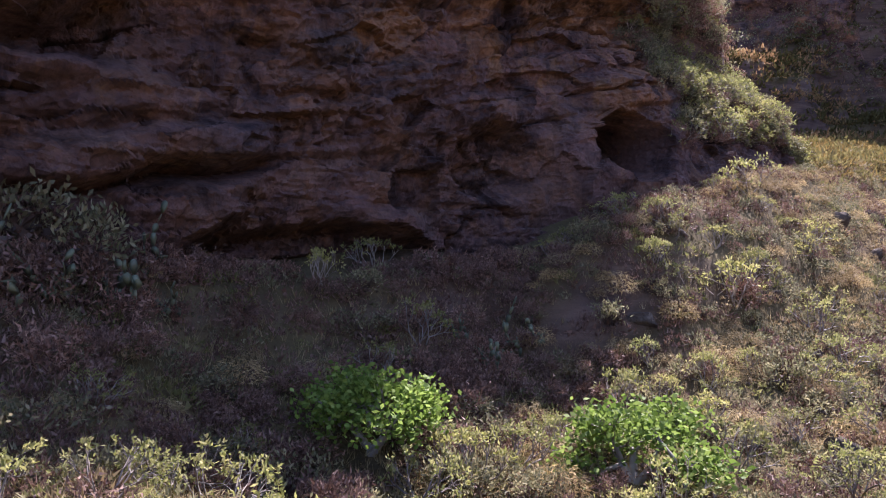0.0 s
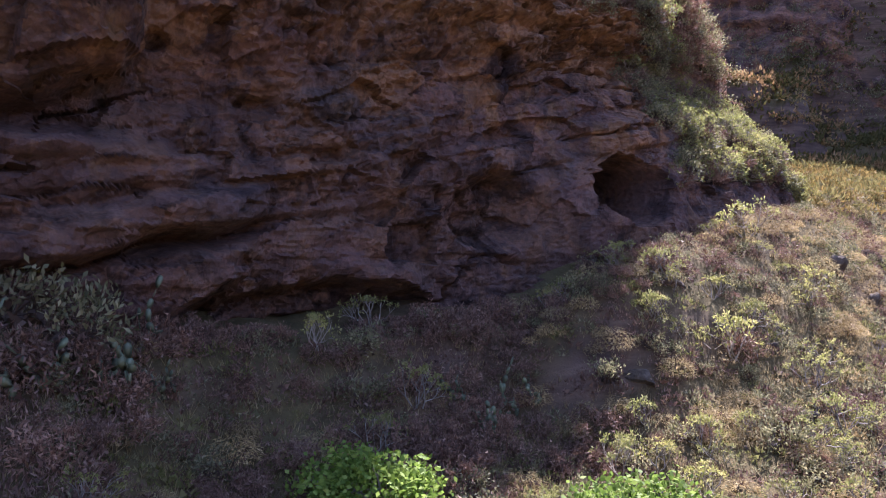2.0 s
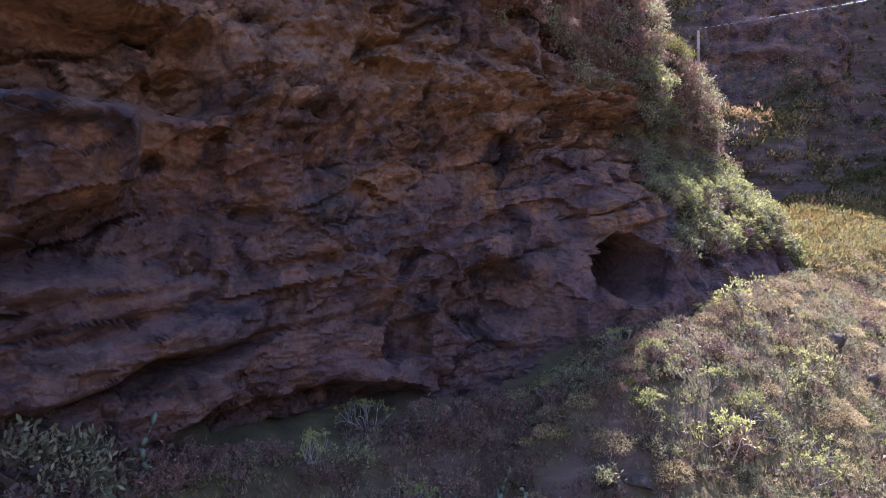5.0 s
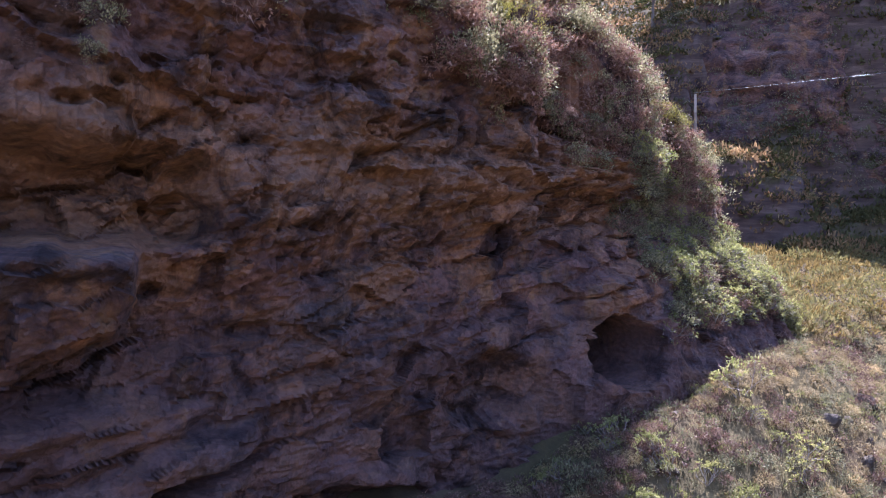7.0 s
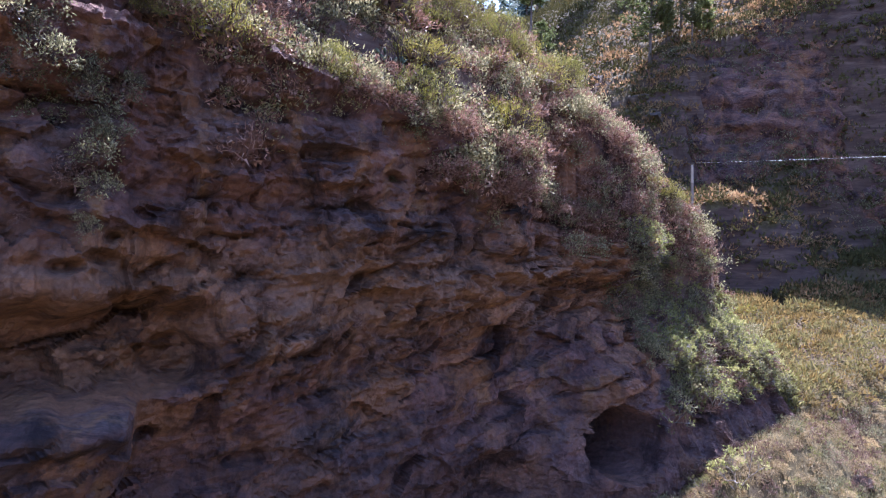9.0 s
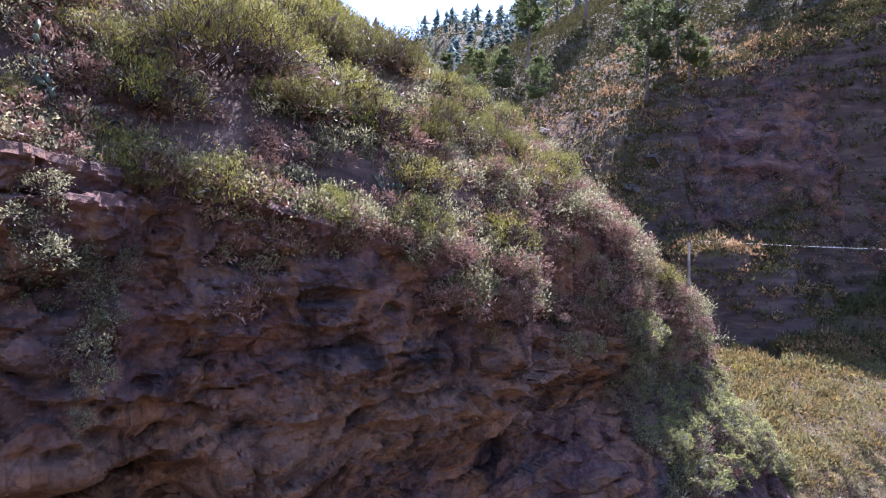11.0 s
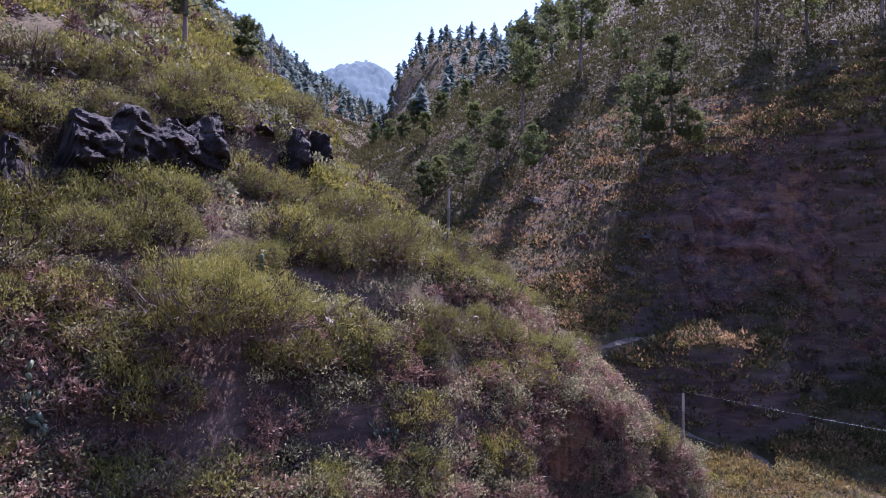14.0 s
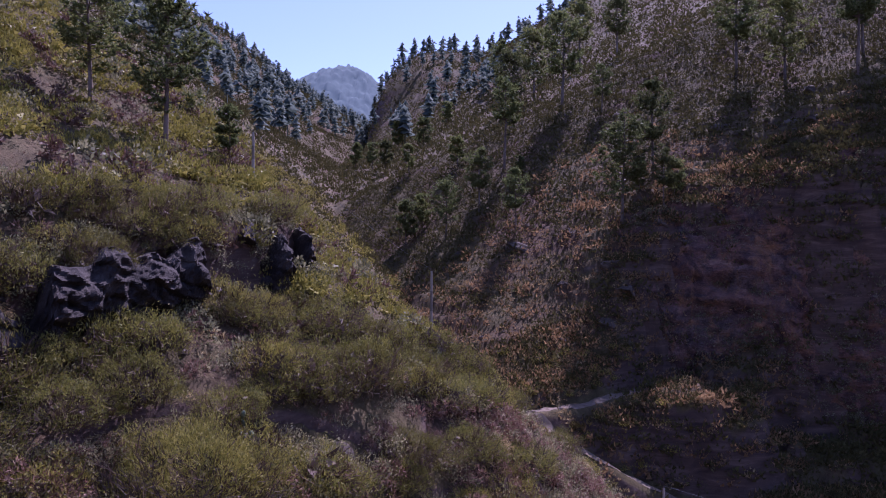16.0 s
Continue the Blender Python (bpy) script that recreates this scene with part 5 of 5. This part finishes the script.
x, y = scatter(rng, -30, 16, 12, 50, 0.42, lambda x, y: (to_se(x, y)[1] > 1.2) * (x / y > -0.7) * (near_line(x, y, TRAIL)[0] > 0.4) * np.clip(0.6 + 0.8 * fbm(x * 0.3, y * 0.3, 2.0, 3), 0, 1))
joined("slope_grass", "brown dry grass between bushes on the slope", "grass", tuft, x, y, surface(x, y) - 0.03, rng.uniform(0.22, 0.5, len(x)), DRY, rng)

# ---- pines ----
pines = shrub_kind("pine_tree", "tall pine with bare lower trunk and tufted crown", "tree", "pines on the hillside", [pine(rng, 11, 0.35, 2.5), pine(rng, 11, 0.22, 2.9), pine(rng, 11, 0.5, 2.3, 12, 30)], BARK, NEEDLE, "", "", "crown", "trunk")
young = shrub_kind("young_pine", "young bushy pine with green tufted crown", "tree", "young pines", [pine(rng, 6, 0.15, 1.7, 11, 30), pine(rng, 6, 0.2, 1.4, 11, 28)], BARK, NEEDLE, "", "", "crown", "trunk")
PINES = ((25.0, 83.0, 1.15, 1), (14.6, 109.4, 1.25, 2), (13.6, 90.6, 0.72, 0), (9.9, 100.4, 0.8, 0), (5.1, 98.1, 0.75, 1), (30.6, 88.6, 1.05, 0), (29.4, 81.5, 0.6, 0), (26.0, 121.0, 1.5, 0), (26.3, 150.0, 1.4, 1),
         (42.0, 175.0, 1.5, 0), (30.4, 112.0, 0.7, 0), (50.4, 93.8, 1.15, 1), (48.0, 103.0, 1.3, 0), (57.0, 88.5, 1.2, 2), (60.0, 92.0, 1.2, 0), (25.6, 200.0, 1.4, 0),
         (-13.0, 39.0, 0.82, 1), (-17.4, 40.0, 0.72, 1), (-22.0, 38.0, 0.9, 0), (38.0, 190.0, 1.3, 2), (20.0, 140.0, 1.2, 1), (44.0, 150.0, 1.3, 0))
for k, (x, y, r, i) in enumerate(PINES):
    plant_at(pines, i, x, y, float(land(np.array(x), np.array(y))) - 0.2, r, k * 2.1)
for k, (x, y, r) in enumerate(((-0.4, 101.0, 1.05), (2.0, 103.0, 0.9), (31.0, 82.5, 0.8), (28.0, 86.0, 0.7), (-10.6, 43.0, 0.55), (16.0, 104.0, 0.6), (8.0, 118.0, 0.9), (0.0, 125.0, 0.9), (-5.0, 150.0, 1.1), (-9.0, 175.0, 1.2), (3.0, 160.0, 1.2), (-15.0, 200.0, 1.3), (-3.0, 195.0, 1.3), (10.0, 190.0, 1.2))):
    plant_at(young, k % 2, x, y, float(land(np.array(x), np.array(y))) - 0.2, r, k * 2.3)

# Distance haze is mixed into the needles' lighter blue-grey base colour.
HAZED_NEEDLE = leaf_material("hazed_pine_needle", (0.055, 0.08, 0.068), (0.085, 0.115, 0.098), (0.125, 0.155, 0.132), 0.3, 0.95)
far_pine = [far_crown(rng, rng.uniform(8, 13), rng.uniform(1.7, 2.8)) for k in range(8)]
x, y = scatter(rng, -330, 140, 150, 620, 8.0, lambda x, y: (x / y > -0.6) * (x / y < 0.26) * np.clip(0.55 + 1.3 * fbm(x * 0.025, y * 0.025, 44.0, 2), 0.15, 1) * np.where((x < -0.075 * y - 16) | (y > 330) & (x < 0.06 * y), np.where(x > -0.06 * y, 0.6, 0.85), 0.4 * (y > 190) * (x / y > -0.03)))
joined("far_pinewood", "dense pine forest on the far ridges", "forest", far_pine, x, y, land(x, y) - 0.5, rng.uniform(0.7, 1.3, len(x)), HAZED_NEEDLE, rng)


# ---- rocks ----
def stone_material(name, tone):
    m, t, b = material(name, 0.85)
    big, fine = noise_node(t, 1.2, 6, 0.65, 0.5), noise_node(t, 7.0, 7, 0.7)
    col = ramp_node(t, big, [(p, tuple(tone * v for v in c)) for p, c in ((0.3, (0.055, 0.042, 0.034)), (0.5, (0.12, 0.093, 0.074)), (0.7, (0.24, 0.193, 0.152)))])
    col = mixed(t, 0.5, col, ramp_node(t, fine, [(0.3, (0.4, 0.4, 0.4)), (0.65, (1, 1, 1))]), "MULTIPLY")
    t.links.new(col, b.inputs["Base Color"])
    bumped(t, b, mixed(t, 0.5, fine, big), 1.0, 0.25)
    return m


STONE = stone_material("grey_stone", 1.0)
rocks = []
for k in range(5):
    me = tri_mesh("boulder", *boulder(rng), STONE, k > 6)
    rocks.append([tagged(new("boulder", me), "angular dark grey lava boulder half sunk in soil", "boulder", "boulders"), False])


lavas = []
for k in range(5):
    lavas.append([tagged(new("lava_block", tri_mesh("lava_block", *boulder(rng), LAVA)), "dark weathered lava block in a rock band", "boulder", "lava blocks"), False])


def rock_at(k, x, y, r, tall=1.0, up=0.0, label="", kind=rocks):
    ob = plant_at(kind, k % 5, x, y, float(surface(np.array(x), np.array(y))) + up * r, r, k * 1.3, tall, (0.2 * math.sin(k), 0.25 * math.cos(k * 2)))
    if label:
        tagged(ob, label)


for k, (x, y, r) in enumerate(((10.1, 17.7, 0.75), (11.4, 17.0, 0.5), (10.9, 19.0, 0.55), (12.2, 18.9, 0.6), (11.5, 22.8, 0.55), (6.5, 23.3, 0.6), (12.6, 20.4, 0.5), (13.4, 21.6, 0.6), (13.2, 19.6, 0.7), (16.8, 31.0, 0.9), (20.4, 34.0, 0.8),
                              (9.6, 21.0, 0.3), (8.0, 19.2, 0.3), (11.9, 25.6, 0.4), (18.0, 30.0, 0.6))):
    rock_at(k, x, y, r * 0.8, 0.8, 0.0)
# the dark rock band across the slope
for k in range(26):
    s = -4.0 + k * 0.8 + 0.3 * math.sin(k * 5)
    x, y = from_se(s, float(shelf_line(np.array(s))) + 0.1 + 0.6 * math.sin(k * 2.7))
    rock_at(k, float(x), float(y), 0.35 + 0.65 * abs(math.sin(k * 1.9)), 0.85, 0.0, "", lavas)
# outcrops across the valley
for k, (x, y, r) in enumerate(((14.2, 87.0, 2.3), (12.4, 88.2, 1.4), (19.4, 85.4, 1.9), (7.1, 93.0, 2.0), (4.6, 91.0, 1.6), (24.5, 81.5, 1.8), (22.0, 79.0, 1.6), (20.4, 74.0, 2.0), (23.2, 75.5, 1.8), (35.0, 108.0, 2.4), (38.0, 108.5, 2.8), (32.0, 109.0, 1.8),
                              (38.3, 83.0, 2.0), (42.0, 84.5, 2.2), (46.0, 86.0, 2.6), (49.5, 84.0, 2.4), (40.0, 92.0, 2.0), (28.5, 79.5, 1.9), (31.0, 78.5, 1.7), (26.5, 118.0, 2.0), (52.0, 90.0, 2.2), (17.0, 79.0, 1.2), (12.5, 77.0, 1.1), (16.0, 73.0, 1.2))):
    rock_at(k, x, y, r * 0.9, 0.5, -0.3, "brown-grey rock outcrop on the far hillside")

# scattered stones, too many to count
x, y = scatter(rng, 2, 26, 13, 40, 0.75, lambda x, y: (to_se(x, y)[1] < -3) * (x / y < 0.75) * np.clip(0.25 + fbm(x * 0.25, y * 0.25, 15.0, 2), 0, 1) * 0.6)
joined("loose_stones", "loose grey stones on the dry slope", "stones", [boulder(rng, 7, 1) for k in range(3)], x, y, land(x, y), rng.uniform(0.06, 0.22, len(x)), STONE, rng)
x, y = scatter(rng, 4, 90, 66, 130, 1.8, lambda x, y: (x / y < 0.8) * np.clip(1.2 * fbm(x * 0.1, y * 0.1, 17.0, 2) - 0.05, 0, 1))
joined("hill_stones", "grey rock rubble across the far hillside", "stones", [boulder(rng, 7, 1) for k in range(3)], x, y, land(x, y), rng.uniform(0.15, 0.5, len(x)), STONE, rng, 0.7)


# ---- roads and footpath ----
def gravel_material():
    m, t, b = material("pale_gravel", 0.95)
    col = ramp_node(t, noise_node(t, 1.4, 6, 0.7), [(0.3, (0.12, 0.085, 0.06)), (0.7, (0.24, 0.185, 0.14))])
    t.links.new(col, b.inputs["Base Color"])
    bumped(t, b, noise_node(t, 12.0, 5, 0.7), 0.6, 0.05)
    return m


GRAVEL = gravel_material()


def ribbon(name, line, width, label, category, ragged=0.15, lift=0.07):
    pts = [np.array(p[:2]) for p in line]
    run = np.concatenate([[0], np.cumsum([np.linalg.norm(b - a) for a, b in zip(pts, pts[1:])])])
    u = np.arange(0, run[-1], 0.3)
    P = np.array(pts)
    cx, cy = [np.convolve(np.pad(np.interp(u, run, P[:, i]), 6, "edge"), np.ones(13) / 13, "valid") for i in (0, 1)]
    dx, dy = np.gradient(cx), np.gradient(cy)
    l = np.hypot(dx, dy)
    k = np.linspace(-1, 1, 7)[None, :] * width / 2 * (1 + ragged * fbm(u * 0.8, 1.0, 2.0, 2))[:, None]
    X, Y = cx[:, None] - (dy / l)[:, None] * k, cy[:, None] + (dx / l)[:, None] * k
    Z = surface(X, Y) + lift - 0.06 * np.abs(np.linspace(-1, 1, 7))[None, :] ** 4
    return tagged(new(name, grid_mesh(name, X, Y, Z, GRAVEL)), label, category, kind="structure")


ribbon("road", ROAD, 1.5, "pale gravel track winding round a rock mound", "road")
ribbon("road_upper", UPPER_ROAD, 1.1, "pale gravel track climbing behind the mound", "road")
ribbon("footpath", TRAIL[4:7], 0.55, "narrow trodden earth footpath across the slope", "path", 0.8, 0.03)
ribbon("footpath", TRAIL[:3], 0.45, "narrow trodden earth footpath across the slope", "path", 0.8, 0.03)


# ---- poles and wires ----
def wood_pole(x, y, top):
    z = float(land(np.array(x), np.array(y))) - 0.3
    t = thing("utility_pole", "slim weathered wooden utility pole among bushes", "pole", "utility poles")
    t.matrix_basis = pose(x, y, z)
    h = top - z
    sp = Soup()
    k = np.linspace(0, 1, 5)
    p = np.stack([0 * k, 0 * k, k * h], 1)
    sp.tubes(p[:-1], p[1:], 0.105 - 0.035 * k[:-1], 0.105 - 0.035 * k[1:], 8)
    part("shaft", sp.mesh("shaft", PALE_BARK, True), t)
    sp = Soup()
    sp.tubes(np.array([[0, 0, h - 0.02], [0, 0, h + 0.06]]), np.array([[0, 0, h + 0.06], [0, 0, h + 0.16]]), [0.05, 0.035], [0.035, 0.05], 8)
    part("insulator", sp.mesh("insulator", STONE, True), t, "grey ceramic insulator")
    return np.array([x, y, top + 0.1])


def wire_material():
    m, t, b = material("wire", 0.4)
    b.inputs["Base Color"].default_value = (0.22, 0.22, 0.23, 1)
    b.inputs["Metallic"].default_value = 0.0
    return m


WIRE = wire_material()


def cable(a, b, sag):
    k = np.linspace(0, 1, 40)[:, None]
    p = a + (b - a) * k - np.array([0, 0, 4 * sag]) * k * (1 - k)
    sp = Soup()
    sp.tubes(p[:-1], p[1:], 0.006, 0.006, 5)
    tagged(new("cable", sp.mesh("cable", WIRE, True)), "thin grey overhead wire strung from a pole", "cable", "overhead wires")


p1, p2, p3 = wood_pole(14.3, 39.5, 25.2), wood_pole(1.5, 46.1, 37.1), wood_pole(-9.0, 42.0, 45.2)
cable(p1, np.array([46.0, 7.5, 24.5]), 0.5)
cable(p2, p3, 0.35)
cable(p3, np.array([-40.0, 30.0, 66.0]), 0.6)


# ---- prickly pears ----
pears = []
for k in range(3):
    t = thing("prickly_pear", "grey-green prickly pear cactus clump with flat pads", "cactus", "prickly pears")
    for v, f in prickly_pear(rng):
        part("pad", tri_mesh("pad", v, f, PAD, True), t)
    pears.append([t, False])
for k, (x, y, r) in enumerate(((-8.3, 14.9, 1.0), (-7.2, 17.5, 0.9), (-7.6, 16.2, 1.1), (-6.7, 17.2, 0.8), (-8.9, 14.0, 1.0), (1.2, 21.4, 0.9), (0.4, 21.9, 0.8), (1.9, 22.2, 0.9), (-2.6, 22.4, 0.9), (-2.0, 23.2, 0.8), (-9.6, 18.0, 0.9), (-1.2, 24.6, 0.8), (3.0, 22.6, 0.8), (-5.4, 24.8, 0.9), (0.2, 27.6, 0.8))):
    plant_at(pears, k % 3, x, y, float(surface(np.array(x), np.array(y))) - 0.05, r, k * 1.9)

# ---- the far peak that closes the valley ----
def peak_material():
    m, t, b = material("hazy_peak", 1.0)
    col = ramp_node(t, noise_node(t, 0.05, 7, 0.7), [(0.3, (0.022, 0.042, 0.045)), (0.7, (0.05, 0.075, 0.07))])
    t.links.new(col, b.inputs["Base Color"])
    # A faint blue glow stands in for the haze over the peak.
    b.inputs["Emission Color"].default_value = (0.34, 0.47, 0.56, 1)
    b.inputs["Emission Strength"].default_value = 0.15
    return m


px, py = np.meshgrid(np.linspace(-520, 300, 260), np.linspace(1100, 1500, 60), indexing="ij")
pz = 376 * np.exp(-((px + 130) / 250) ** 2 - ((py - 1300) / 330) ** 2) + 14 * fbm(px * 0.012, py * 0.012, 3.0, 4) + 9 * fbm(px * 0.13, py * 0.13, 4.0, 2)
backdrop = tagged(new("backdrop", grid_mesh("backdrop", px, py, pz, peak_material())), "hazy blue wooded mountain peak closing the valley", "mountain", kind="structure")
